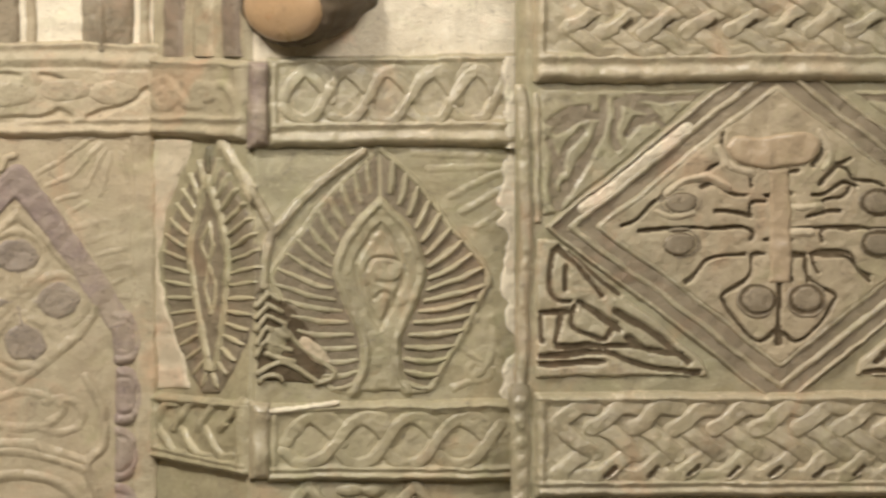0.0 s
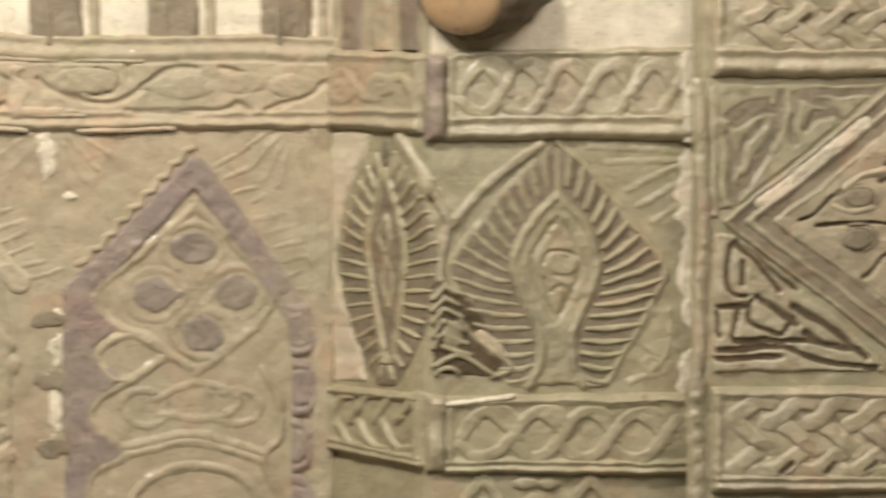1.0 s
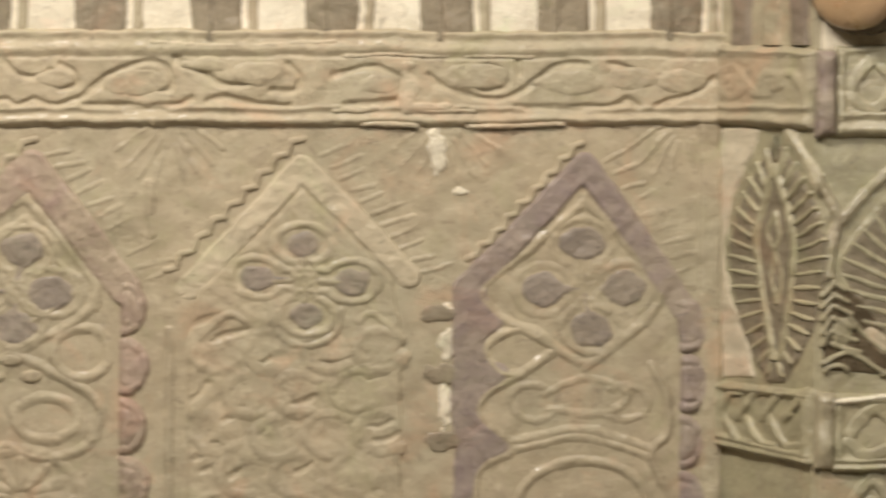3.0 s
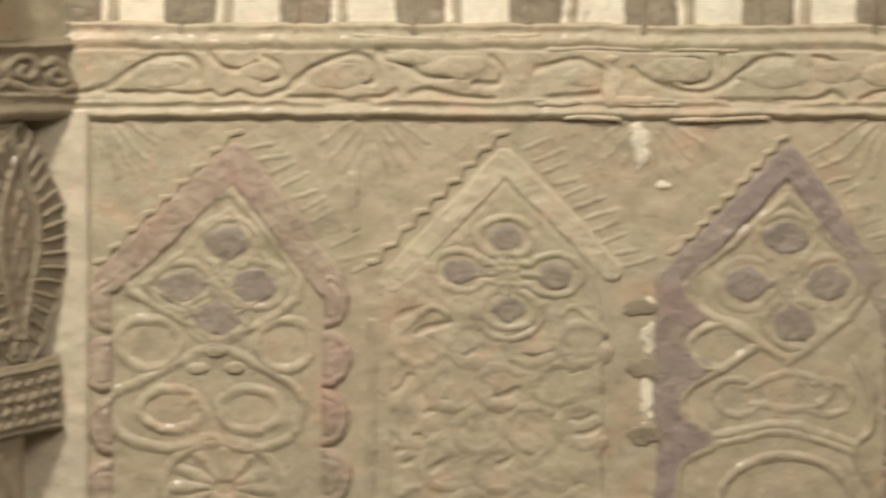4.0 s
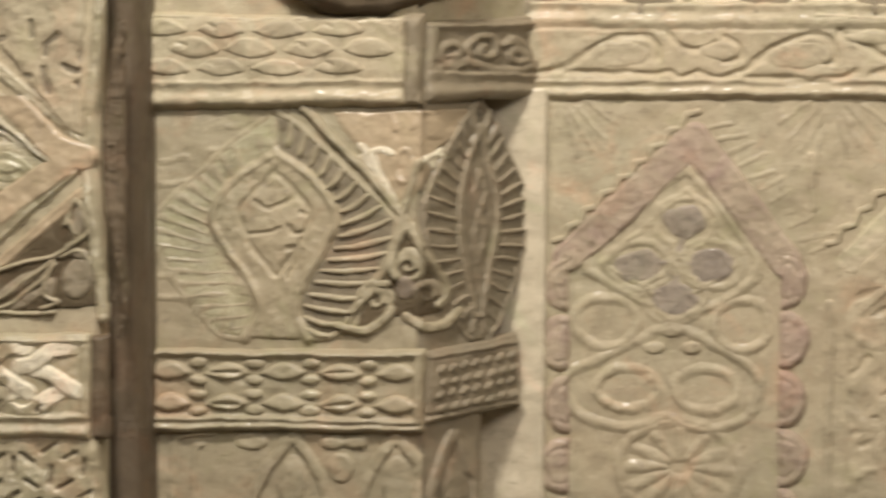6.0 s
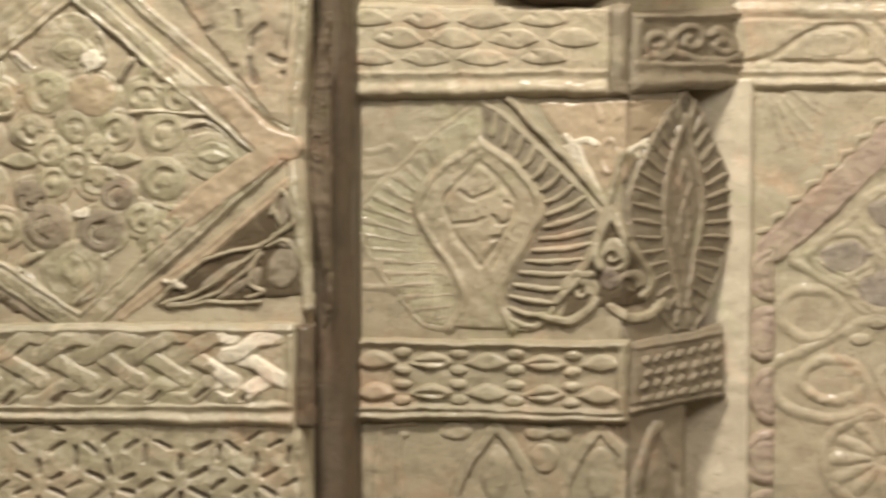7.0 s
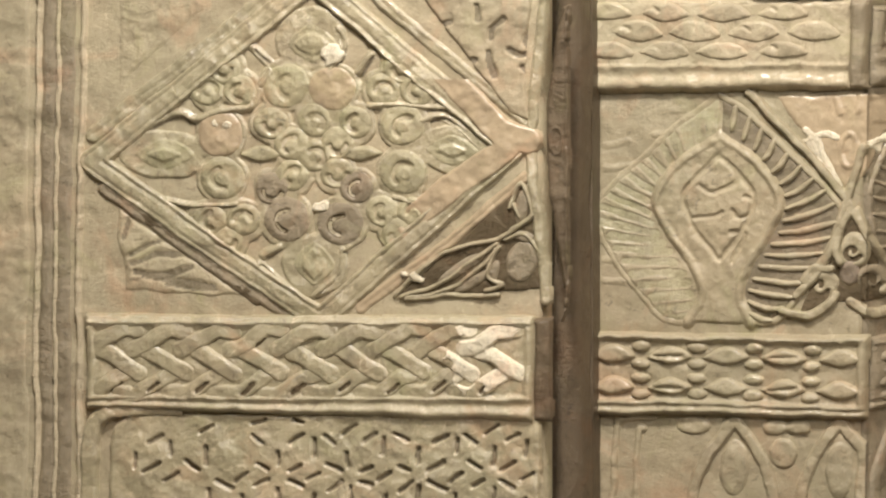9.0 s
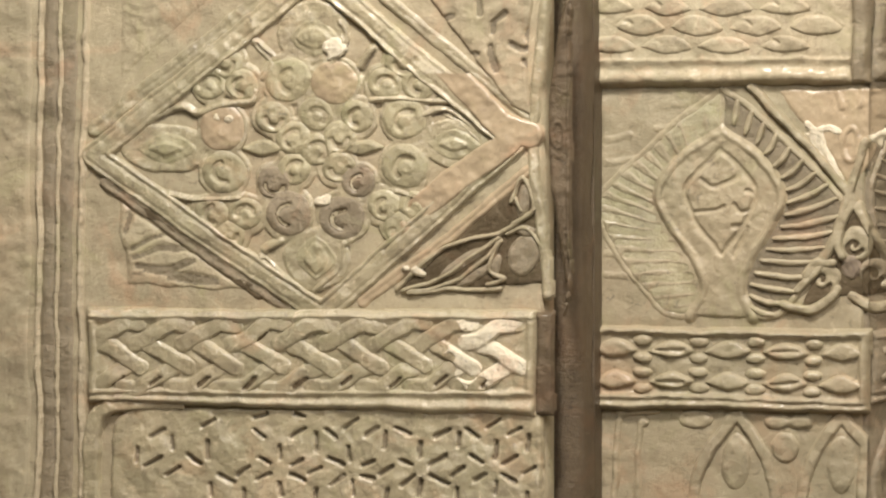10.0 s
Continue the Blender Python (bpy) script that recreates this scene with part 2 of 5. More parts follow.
def incised(x, y, lines, w):
    """How deep a set of V-cut lines goes, between 0 and 1; the cuts swell in the middle and run out at the ends."""
    out = np.zeros(x.shape)
    for pts in lines:
        xs, ys = [p[0] for p in pts], [p[1] for p in pts]
        m = w + 8
        s = (x > min(xs) - m) & (x < max(xs) + m) & (y > min(ys) - m) & (y < max(ys) + m)
        if s.any():
            a = x[s] + 5 * (grainy(x[s], y[s], 27, 31) - 0.5), y[s] + 5 * (grainy(x[s], y[s], 27, 33) - 0.5)
            out[s] = np.maximum(out[s], np.clip(1.35 - 1.35 * line(*a, pts) / (w * (0.65 + 0.7 * grainy(x[s], y[s], 30, 35))), 0, 1))
    return out


def soft_strokes(x, y, lines, w, h):
    """Worn ridges with no sharp edge."""
    out = np.full(x.shape, -50.0)
    for pts in lines:
        d = line(x, y, pts)
        out = np.maximum(out, np.where(d < w, h * np.cos(np.clip(d / w, 0, 1) * 1.5708) ** 1.3 + 0.01, -0.6 * (d - w)))
    return out


def rect(x, y, x0, y0, x1, y1):
    return np.maximum(np.maximum(x0 - x, x - x1), np.maximum(y0 - y, y - y1))


# carved patterns
def plait_lines(x0, x1, y0, y1, period, rows=3, jitter=3.0):
    """A flat plait: rows of short strands that lean to and fro."""
    rnd = random.Random(int(x0 + y0 * 3))
    out, hgt = [], (y1 - y0) / rows
    for r in range(rows):
        lean = 1 if r % 2 == 0 else -1
        cy = y0 + (r + 0.5) * hgt
        k = x0 + (0.5 if r % 2 else 0.2) * period
        while k < x1 - 0.3 * period:
            e = lambda: rnd.uniform(-jitter, jitter)
            q = [(-0.40, 0.48), (-0.16, 0.22), (0.16, -0.22), (0.40, -0.48)]
            if r == 0:
                q[-1:] = [(0.36, -0.40), (0.66, -0.36)] if lean > 0 else [(0.40, -0.44)]
            if r == rows - 1:
                q[:1] = [(-0.66, 0.36), (-0.36, 0.40)]
            q = [(min(max(k + lean * u * period, x0 + 4), x1 - 4) + e(), cy + v * hgt + e()) for u, v in q]
            out.append(curve(q, 4))
            k += period
    return out


def running_loops(x0, x1, y0, y1, period):
    """A running band of S-shaped strands, each tucked under the next."""
    rnd = random.Random(int(x0 + y0))
    out, k = [], x0 - 0.5 * period
    while k < x1:
        e = lambda: rnd.uniform(-3, 3)
        q = [(-0.30, 0.72), (0.02, 0.95), (0.42, 0.88), (0.72, 0.56), (1.0, 0.22), (1.38, 0.06), (1.70, 0.20), (1.82, 0.44)]
        q = [(k + u * period + e(), y0 + v * (y1 - y0) + e()) for u, v in q if x0 + 4 < k + u * period < x1 - 4]
        if len(q) > 2:
            out.append(curve(q, 4))
        q = [(-0.12, 0.30), (0.18, 0.10), (0.50, 0.26), (0.80, 0.58)]
        q = [(k + u * period + e(), y0 + v * (y1 - y0) + e()) for u, v in q]
        if q[0][0] > x0 + 4 and q[-1][0] < x1 - 4:
            out.append(curve(q, 4))
        k += period
    return out


HALF_INNER = [(0.0, 0.225), (0.26, 0.345), (0.385, 0.485), (0.31, 0.625), (0.18, 0.745), (0.14, 0.88), (0.25, 1.0)]
HALF_CORE = [(0.0, 0.31), (0.16, 0.41), (0.225, 0.49), (0.15, 0.61), (0.0, 0.74)]
HALF_OUTER = [(0.0, 0.0), (0.31, 0.12), (0.64, 0.29), (1.0, 0.49), (0.95, 0.60), (0.78, 0.77), (0.58, 0.91), (0.46, 0.985), (0.28, 1.0)]


def palmette(parent, pan, material, cx, y0, left, right, y1, bend=0.0, fat=1.0, high=0.0, rubbed=0.35, motif=(), ribs=20):
    """A ribbed palmette: an ogee drop on a stem between two feathered wings."""
    hgt = y1 - y0
    put = lambda p, s: (cx + s * p[0] * (right if s > 0 else left) + bend * (p[1] - 0.5), y0 + p[1] * hgt)
    box = (cx - left - 20, y0 - 15, cx + right + 20, y1 + 15)
    grow = lambda pts: [(p[0] * (fat if p[1] < 0.8 else 1.0), p[1] - high * (1 - p[1])) for p in pts]
    for s in (1, -1):
        inner, outer = curve([put(p, s) for p in grow(HALF_INNER)]), curve([put(p, s) for p in HALF_OUTER])
        wing = tagged(new("wing"), "feathered wing of short ribs")
        wing.parent = parent
        # Ground between the ribs is coloured darker, adding to their shade.
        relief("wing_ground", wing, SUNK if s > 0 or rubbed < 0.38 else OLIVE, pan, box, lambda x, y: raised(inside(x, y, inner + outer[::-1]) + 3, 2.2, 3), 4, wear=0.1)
        relief("rim", wing, material, pan, box, lambda x, y: strokes(x, y, [outer], 6, 7 if s > 0 else 3), 2.5)
        if s < 0 and rubbed > 0.5:
            grooves = [[(0.22 * b[0] + 0.78 * a[0], 0.22 * b[1] + 0.78 * a[1]), (0.9 * b[0] + 0.1 * a[0], 0.9 * b[1] + 0.1 * a[1] - 6)] for a, b in zip(along(inner, ribs + 3)[1:-1], along(outer, ribs + 3)[1:-1])]
            relief("rubbed_ribs", wing, material, pan, box, lambda x, y: raised(inside(x, y, inner + outer[::-1]) + 2, 5, 8), 2.4, "ribs rubbed nearly flat", wear=0.5, cuts=grooves, cut_w=7.5, cut_d=6.5, bed_shade=SUNK)
            continue
        for k, (a, b) in enumerate(zip(along(inner, ribs), along(outer, ribs))):
            if k in (0, ribs - 1):
                continue
            f = 0.40 - 0.22 * min(1.0, k / 7)
            m = (f * b[0] + (1 - f) * a[0], f * b[1] + (1 - f) * a[1])
            e = (0.95 * b[0] + 0.05 * a[0], 0.95 * b[1] + 0.05 * a[1])
            rib = curve([m, ((m[0] + e[0]) / 2, (m[1] + e[1]) / 2 + 4), e], 3)
            rb = (min(m[0], e[0]) - 14, min(m[1], e[1]) - 14, max(m[0], e[0]) + 14, max(m[1], e[1]) + 18)
            relief("rib", wing, material, pan, rb, lambda x, y: tapered(x, y, rib, 6.2, 11 if s > 0 else 10 - 10 * rubbed), 2.2)
    edge = curve([put(p, 1) for p in grow(HALF_INNER)])
    edge2 = curve([put(p, -1) for p in grow(HALF_INNER)])
    core = curve([put(p, 1) for p in grow(HALF_CORE)])
    core2 = curve([put(p, -1) for p in grow(HALF_CORE)])
    relief("ogee_drop", parent, material, pan, box, lambda x, y: top(
        raised(inside(x, y, edge + edge2[::-1]), 8, 7), soft_strokes(x, y, [edge, edge2], 13, 14)), 2.4,
        cuts=[core + core2[::-1]] + [curve(q, 5) for q in motif], cut_w=5.5, cut_d=7)


def tapered(x, y, pts, w, h):
    """A ridge that is thick at one end and runs out thin at the other."""
    d = line(x, y, pts)
    (ax, ay), (bx, by) = pts[0], pts[-1]
    t = np.clip(((x - ax) * (bx - ax) + (y - ay) * (by - ay)) / ((bx - ax) ** 2 + (by - ay) ** 2 + 1e-9), 0, 1)
    k = w * (0.45 + 0.55 * np.sin(t * 2.4 + 0.4))
    return raised(d - k, h, np.maximum(0.8 * k, 2.0))


def ribbed_leaf(parent, pan, material, cx, y0, y1, left, right, rim=0.0):
    """A long leaf with a lens-shaped midrib and barbs to both sides."""
    hgt = y1 - y0
    w = [(0.0, 0.0), (0.36, 0.10), (0.72, 0.25), (0.98, 0.42), (0.97, 0.56), (0.78, 0.74), (0.45, 0.91), (0.16, 1.0)]
    v = [(0.0, 0.10), (0.25, 0.28), (0.38, 0.44), (0.3, 0.62), (0.06, 0.90)]
    box = (cx - left - 14, y0 - 12, cx + right + 14, y1 + 12)
    lines, rims = [], []
    for s, q in ((1, right), (-1, left)):
        o = curve([(cx + s * q * a, y0 + b * hgt) for a, b in w])
        i = curve([(cx + s * q * a, y0 + b * hgt) for a, b in v])
        rims += [i]
        rims += [o]
        for a, b in zip(along(i, 17), along(o, 17)):
            lines.append([(0.85 * a[0] + 0.15 * b[0], 0.85 * a[1] + 0.15 * b[1]), (0.06 * a[0] + 0.94 * b[0], 0.06 * a[1] + 0.94 * b[1] - 10)])
    out = [(cx + right * a, y0 + b * hgt) for a, b in w] + [(cx - left * a, y0 + b * hgt) for a, b in reversed(w)]
    # Dark ground deepens the shade between the barbs.
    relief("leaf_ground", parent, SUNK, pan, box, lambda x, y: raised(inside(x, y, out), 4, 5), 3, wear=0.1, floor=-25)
    for q in lines:
        (ax, ay), (bx, by) = q
        relief("barb", parent, material, pan, (min(ax, bx) - 13, min(ay, by) - 13, max(ax, bx) + 13, max(ay, by) + 13), lambda x, y: tapered(x, y, q, 5.6, 11), 2.2)
    my = y0 + 0.45 * hgt
    dia = [[(cx, my - 70), (cx + 11, my - 30), (cx, my), (cx - 11, my - 30), (cx, my - 70)], [(cx, my), (cx + 10, my + 45), (cx, my + 95), (cx - 10, my + 45), (cx, my)]]
    relief("midrib", parent, material, pan, box, lambda x, y: top(strokes(x, y, rims[::2], 6, 12), strokes(x, y, rims[1::2], 4, rim) - 30 * (rim == 0), strokes(x, y, dia, 3.5, 9)), 2.5)

# ---- the room ----
def slab_box(name, lo, hi, material, label, category, kind="structure"):
    bm = bmesh.new()
    bmesh.ops.create_cube(bm, size=1.0)
    bmesh.ops.scale(bm, verts=bm.verts, vec=[b - a for a, b in zip(lo, hi)])
    bmesh.ops.translate(bm, verts=bm.verts, vec=[(a + b) / 2 for a, b in zip(lo, hi)])
    return tagged(part(name, bm, material), label, category, "", kind)


slab_box("floor", (-3.2, -4.6, -0.15), (3.2, 0.4, 0.0), FLOOR, "plain brown stone floor of the gallery", "floor")
slab_box("ceiling", (-3.2, -4.6, 3.2), (3.2, 0.4, 3.35), WALL, "plain pale painted ceiling of the gallery", "ceiling")
slab_box("wall_north", (-3.2, 0.06, 0.0), (3.2, 0.4, 3.2), WALL, "pale wall behind the carved mihrab", "wall")
slab_box("wall_south", (-3.2, -4.6, 0.0), (3.2, -4.4, 3.2), WALL, "pale painted gallery wall", "wall")
slab_box("wall_west", (-3.2, -4.4, 0.0), (-3.0, 0.06, 3.2), WALL, "pale painted gallery wall", "wall")
slab_box("wall_east", (3.0, -4.4, 0.0), (3.2, 0.06, 3.2), WALL, "pale painted gallery wall", "wall")


def prism(name, plan, z0, z1, material, parent, label=""):
    bm = bmesh.new()
    lo = [bm.verts.new((x, y, z0)) for x, y in plan]
    hi = [bm.verts.new((x, y, z1)) for x, y in plan]
    bm.faces.new(lo)
    bm.faces.new(hi)
    for i in range(len(plan)):
        j = (i + 1) % len(plan)
        bm.faces.new((lo[i], lo[j], hi[j], hi[i]))
    bmesh.ops.recalc_face_normals(bm, faces=bm.faces)
    return part(name, bm, material, parent, label)


# ---- the niche with its three arches ----
niche = thing("niche_panel", "tan carved stucco panel with three pointed blind arches, paint worn", "carved panel", (0.0, 0.03, 0.0))
prism("core", [(-0.40, 0.012), (0.40, 0.012), (0.40, 0.06), (-0.40, 0.06)], 0.0, 2.6, TAN, niche)
relief("ground", niche, TAN, NICHE, (20, 150, 1580, 1500), lambda x, y: np.ones(x.shape) * 0.1, 7, slab=True)


def ogee_arch(cx, apex, lx, ly, rx, ry, band, paint, jamb=None, width=20, lobed=0):
    """A pointed band from apex to shoulders and down into lobed jambs."""
    a = tagged(new("arch"), "pointed arch band with lobed jambs")
    a.parent = niche
    left, right = (lx, ly), (rx, ry)
    box = (min(lx, cx) - 90, apex - 40, max(rx, cx) + 90, 1300)
    rndm = random.Random(int(cx))
    relief("band", a, paint, NICHE, box, lambda x, y: top(
        strokes(x, y, [[left, (cx, apex), right]], width, band),), 3, wear=0.5, floor=-4)
    lobes_l = [(lx - 6, ly + 46 + 108 * k) for k in range(7)]
    lobes_r = [(rx + 0, ry + 34 + 104 * k) for k in range(7)]
    for q, s in ((lobes_l, -1), (lobes_r, 1))[lobed:]:
        for (px, py) in q:
            e = rndm.uniform(-5, 5)
            relief("lobe", a, jamb or paint, NICHE, (px - 70, py - 70, px + 70, py + 70), lambda x, y: raised(
                np.maximum(disc(x, y, px + e, py, 42, 51), -s * (x - px) - 10), 1.5 * band, 16) - 5 * np.clip(1 - np.abs(disc(x, y, px + e, py, 26, 33)) / 4, 0, 1), 3, wear=0.4)
    return a


def quatrefoil(parent, spots, rx, ry, base=0.0):
    """Four drops round a centre, each in a raised petal."""
    mx, my = sum(p[0] for p in spots) / 4, sum(p[1] for p in spots) / 4
    for px, py in spots:
        dx, dy = mx - px, my - py
        n = math.hypot(dx, dy)
        tip = (px + dx / n * (n - 10), py + dy / n * (n - 10))
        box = (min(px - rx, tip[0]) - 24, min(py - ry, tip[1]) - 24, max(px + rx, tip[0]) + 24, max(py + ry, tip[1]) + 24)
        drop = lambda x, y: np.minimum(disc(x, y, px, py, rx, ry), seg(x, y, (px, py), tip) - 7)
        relief("drop", parent, MAUVE, NICHE, box, lambda x, y: raised(drop(x, y) + 2 + 9 * (grainy(x, y, 19, px % 9) - 0.5), 4, 9), 2.5, base=base)
        relief("petal_rim", parent, TAN, NICHE, box, lambda x, y: 5.5 * np.cos(np.clip(np.abs(drop(x, y) - 11) / 9, 0, 1) * 1.5708) - 0.15, 2.5, wear=0.5, floor=-3, base=base)


arch_a = ogee_arch(345, 283, 124, 497, 510, 500, 10, PINK, None, 29)
arch_b = ogee_arch(825, 285, 622, 500, 1012, 480, 6, BAND, TAN, 22, 2)
arch_c = ogee_arch(1325, 285, 1112, 505, 1502, 535, 8, PURPLE, None, 23, 1)
quatrefoil(arch_a, [(333, 430), (250, 510), (378, 505), (312, 566)], 42, 32)
quatrefoil(arch_b, [(825, 420), (745, 480), (911, 488), (830, 548)], 34, 25, 4)
quatrefoil(arch_c, [(1318, 425), (1250, 507), (1395, 502), (1337, 572)], 40, 33)


def arch_fill(parent, lines, w, h, base=0.0):
    for q in lines:
        xs, ys = [p[0] for p in q], [p[1] for p in q]
        m = w + 12
        relief("tracery", parent, TAN, NICHE, (min(xs) - m, min(ys) - m, max(xs) + m, max(ys) + m), lambda x, y: soft_strokes(x, y, [q], w, h), 2.8, wear=0.4, floor=-3, base=base)


def arch_field(parent, outline, h, lines, w, d):
    """The sunk field within an arch, with shallow incised lines."""
    xs, ys = [p[0] for p in outline], [p[1] for p in outline]
    relief("field", parent, TAN, NICHE, (min(xs) - 9, min(ys) - 9, max(xs) + 9, max(ys)), lambda x, y: raised(inside(x, y, outline), h, 8), 3.2, wear=0.1, floor=-3, cuts=lines, cut_w=w, cut_d=d)


# arch with the looped bands
loops = [[(335, 335), (400, 410), (462, 492), (455, 530), (390, 578), (310, 606), (250, 570), (160, 520), (152, 492), (240, 400), (335, 335)],
         arc(192, 612, 58, 44, 0, 360, 24), arc(432, 612, 50, 44, 0, 360, 24), arc(232, 730, 56, 38, 0, 360, 22), arc(372, 730, 54, 38, 0, 360, 22),
         curve([(310, 612), (200, 668), (122, 712), (140, 772), (220, 800), (300, 780)]), curve([(310, 612), (420, 668), (468, 712), (450, 772), (380, 798), (300, 780)])]
arch_fill(arch_a, loops, 12, 6)
arch_fill(arch_a, [[(335, 372), (430, 500), (310, 580), (185, 503), (335, 372)]], 8, 4)
arch_fill(arch_a, [[(325 + 28 * math.cos(k), 868 + 22 * math.sin(k)), (325 + 92 * math.cos(k), 868 + 66 * math.sin(k))] for k in np.arange(12) * 0.5236] + [arc(325, 868, 108, 82, 0, 360, 30)], 13, 5.5)
for px, py in ((280, 655), (345, 655), (310, 625)):
    relief("bead", arch_a, TAN, NICHE, (px - 24, py - 18, px + 24, py + 18), lambda x, y: raised(disc(x, y, px, py, 20, 12), 9), 3)
# arch with the small interlaced rings
rnd = random.Random(4)
rings = []
for r in range(6):
    for c in range(4):
        px, py = 675 + c * 96 + (48 if r % 2 else 0), 615 + r * 72
        if px < 985:
            rings.append(arc(px + rnd.uniform(-6, 6), py + rnd.uniform(-6, 6), 44, 36, rnd.uniform(0, 80), rnd.uniform(230, 330), 18))
arch_fill(arch_b, rings, 13, 3, 4)
marks = [[(626, 568), (650, 556), (672, 549)], [(664, 592), (700, 580), (728, 572)], [(728, 634), (750, 632), (764, 624)], [(610, 706), (635, 690), (655, 668)], [(684, 732), (705, 722), (722, 712)],
         [(724, 760), (742, 757), (756, 750)], [(634, 800), (655, 786), (670, 776)], [(646, 822), (668, 812), (684, 808)], [(672, 846), (696, 832), (714, 820)], [(812, 824), (830, 816), (838, 808)],
         [(850, 846), (868, 836), (880, 824)], [(940, 742), (960, 744), (980, 736)], [(950, 770), (975, 768), (992, 758)], [(860, 632), (900, 630), (930, 618)], [(940, 660), (965, 650), (985, 636)],
         [(810, 706), (830, 700), (842, 692)], [(690, 462), (715, 450), (740, 438)]]
arch_field(arch_b, [(825, 322), (985, 488), (1000, 560), (995, 1300), (622, 1300), (618, 590), (640, 505)], 5, [curve(q, 4) for q in marks], 7, 5)
arch_fill(arch_b, [[(770, 484), (890, 488)], [(826, 448), (829, 522)], arc(830, 548, 62, 56, -10, 190), curve([(640, 590), (690, 545), (720, 560)]), curve([(1000, 590), (950, 545), (925, 560)])], 9, 4.5, 4)
# arch with the double ogee
loops = [curve([(1325, 350), (1230, 430), (1145, 500), (1160, 545), (1240, 590), (1325, 640)]), curve([(1325, 350), (1400, 430), (1462, 500), (1440, 550), (1380, 600), (1325, 640)]),
         curve([(1275, 610), (1215, 575), (1150, 605), (1170, 648), (1210, 655), (1275, 612)]),
         curve([(1210, 655), (1140, 700), (1150, 745), (1195, 790), (1130, 830), (1130, 930)]), curve([(1440, 640), (1470, 700), (1470, 760), (1440, 800), (1480, 880)]),
         curve([(1195, 775), (1320, 752), (1440, 790)]), curve([(1195, 790), (1320, 765), (1440, 805)]), arc(1320, 900, 120, 90, 180, 360)]
arch_fill(arch_c, loops, 11, 6)
ogee_edge = curve([(1160, 490), (1148, 520), (1182, 560), (1152, 592), (1152, 622), (1192, 655), (1142, 704), (1144, 742), (1192, 788), (1134, 832), (1130, 940), (1140, 1020)], 5)
relief("jamb", arch_c, PURPLE, NICHE, (1076, 480, 1215, 1030), lambda x, y: raised(inside(x, y, ogee_edge + [(1086, 1020), (1090, 800), (1086, 650), (1092, 500)]) + 6 * (grainy(x, y, 30, 3) - 0.5), 5, 8), 3, "faded purple jamb with wavy edge", floor=-3)
arch_fill(arch_c, [curve([(1250, 690), (1330, 660), (1400, 690), (1350, 725), (1260, 715)]), arc(1230, 705, 40, 32, 30, 300), arc(1390, 705, 46, 30, -120, 150), [(1318, 455), (1330, 540)], [(1285, 505), (1365, 503)]], 9, 3.5)

# stepped edges, combs and fans in the spandrels
steps = []
for (ax, ay), (bx, by) in (((352, 236), (92, 488)), ((826, 236), (575, 488)), ((1322, 245), (1110, 470))):
    n = 9
    p = []
    for k in range(n):
        u, w = k / n, (k + 1) / n
        p += [(ax + (bx - ax) * u, ay + (by - ay) * u), (ax + (bx - ax) * w + 6, ay + (by - ay) * u + 5)]
    steps.append(p)
for q in steps:
    relief("stepped_edge", niche, TAN, NICHE, (q[-1][0] - 30, 215, q[0][0] + 30, 510), lambda x, y: strokes(x, y, [q], 6, 7), 2.6, wear=0.4, floor=-3)
combs = []
for (ax, ay), (bx, by) in (((375, 262), (560, 480)), ((860, 262), (1040, 470)), ((1365, 275), (1530, 520))):
    for k in np.linspace(0, 1, 11):
        px, py = ax + (bx - ax) * k, ay + (by - ay) * k
        combs.append([(px - 4, py + 2), (px + 40 + rnd.uniform(-10, 12), py - 12 + rnd.uniform(-6, 6))])
for cx in (590, 1075, 112, 1500):
    for k in range(-4, 5):
        if k:
            a = radians(90 + k * 13)
            combs.append([(cx + 40 * math.cos(a), 150 + 110 * math.sin(a) * 0.9), (cx + 100 * math.cos(a) * 1.2, 150 + 190 * math.sin(a) * 0.9)])
for q in combs:
    (ax, ay), (bx, by) = q
    relief("tick", niche, TAN, NICHE, (min(ax, bx) - 12, min(ay, by) - 12, max(ax, bx) + 12, max(ay, by) + 12), lambda x, y: soft_strokes(x, y, [q], 6.0, 2.2), 2.6, wear=0.5, floor=-2)
for px, y0, y1 in ((556, 300, 420), (586, 560, 1000)):
    relief("seam", niche, TAN, NICHE, (px - 30, y0, px + 30, y1), lambda x, y: strokes(x, y, [[(px, y0 + 15), (px + 3, y1 - 15)]], 9, 5), 4)
# losses showing pale plaster and ochre body along one jamb
chips = [(1060, 252, 14, 46), (1078, 602, 12, 32), (1076, 705, 11, 42), (1086, 540, 8, 16), (1100, 330, 10, 5)]
for px, py, rx, ry in chips:
    relief("plaster_chip", niche, PALE, NICHE, (px - rx - 8, py - ry - 8, px + rx + 8, py + ry + 8),
           lambda x, y: raised(disc(x, y, px, py, rx, ry) + 12 * (grainy(x, y, 13, px % 7) - 0.5), 2.5, 4), 2.5, base=1)
for px, py in ((1062, 548), (1066, 655), (1070, 775)):
    relief("ochre_patch", niche, UMBER, NICHE, (px - 50, py - 30, px + 50, py + 30),
           lambda x, y: raised(disc(x, y, px, py, 33, 16) + 11 * (grainy(x, y, 13, 3) - 0.5), 2.5, 5), 2.5, base=1.5)
for px, w in ((1548, 22),):
    relief("edge_fillet", niche, TAN, NICHE, (px - w - 20, 205, px + w + 20, 1300), lambda x, y: raised(np.abs(x - px) - w, 10, 12), 5)


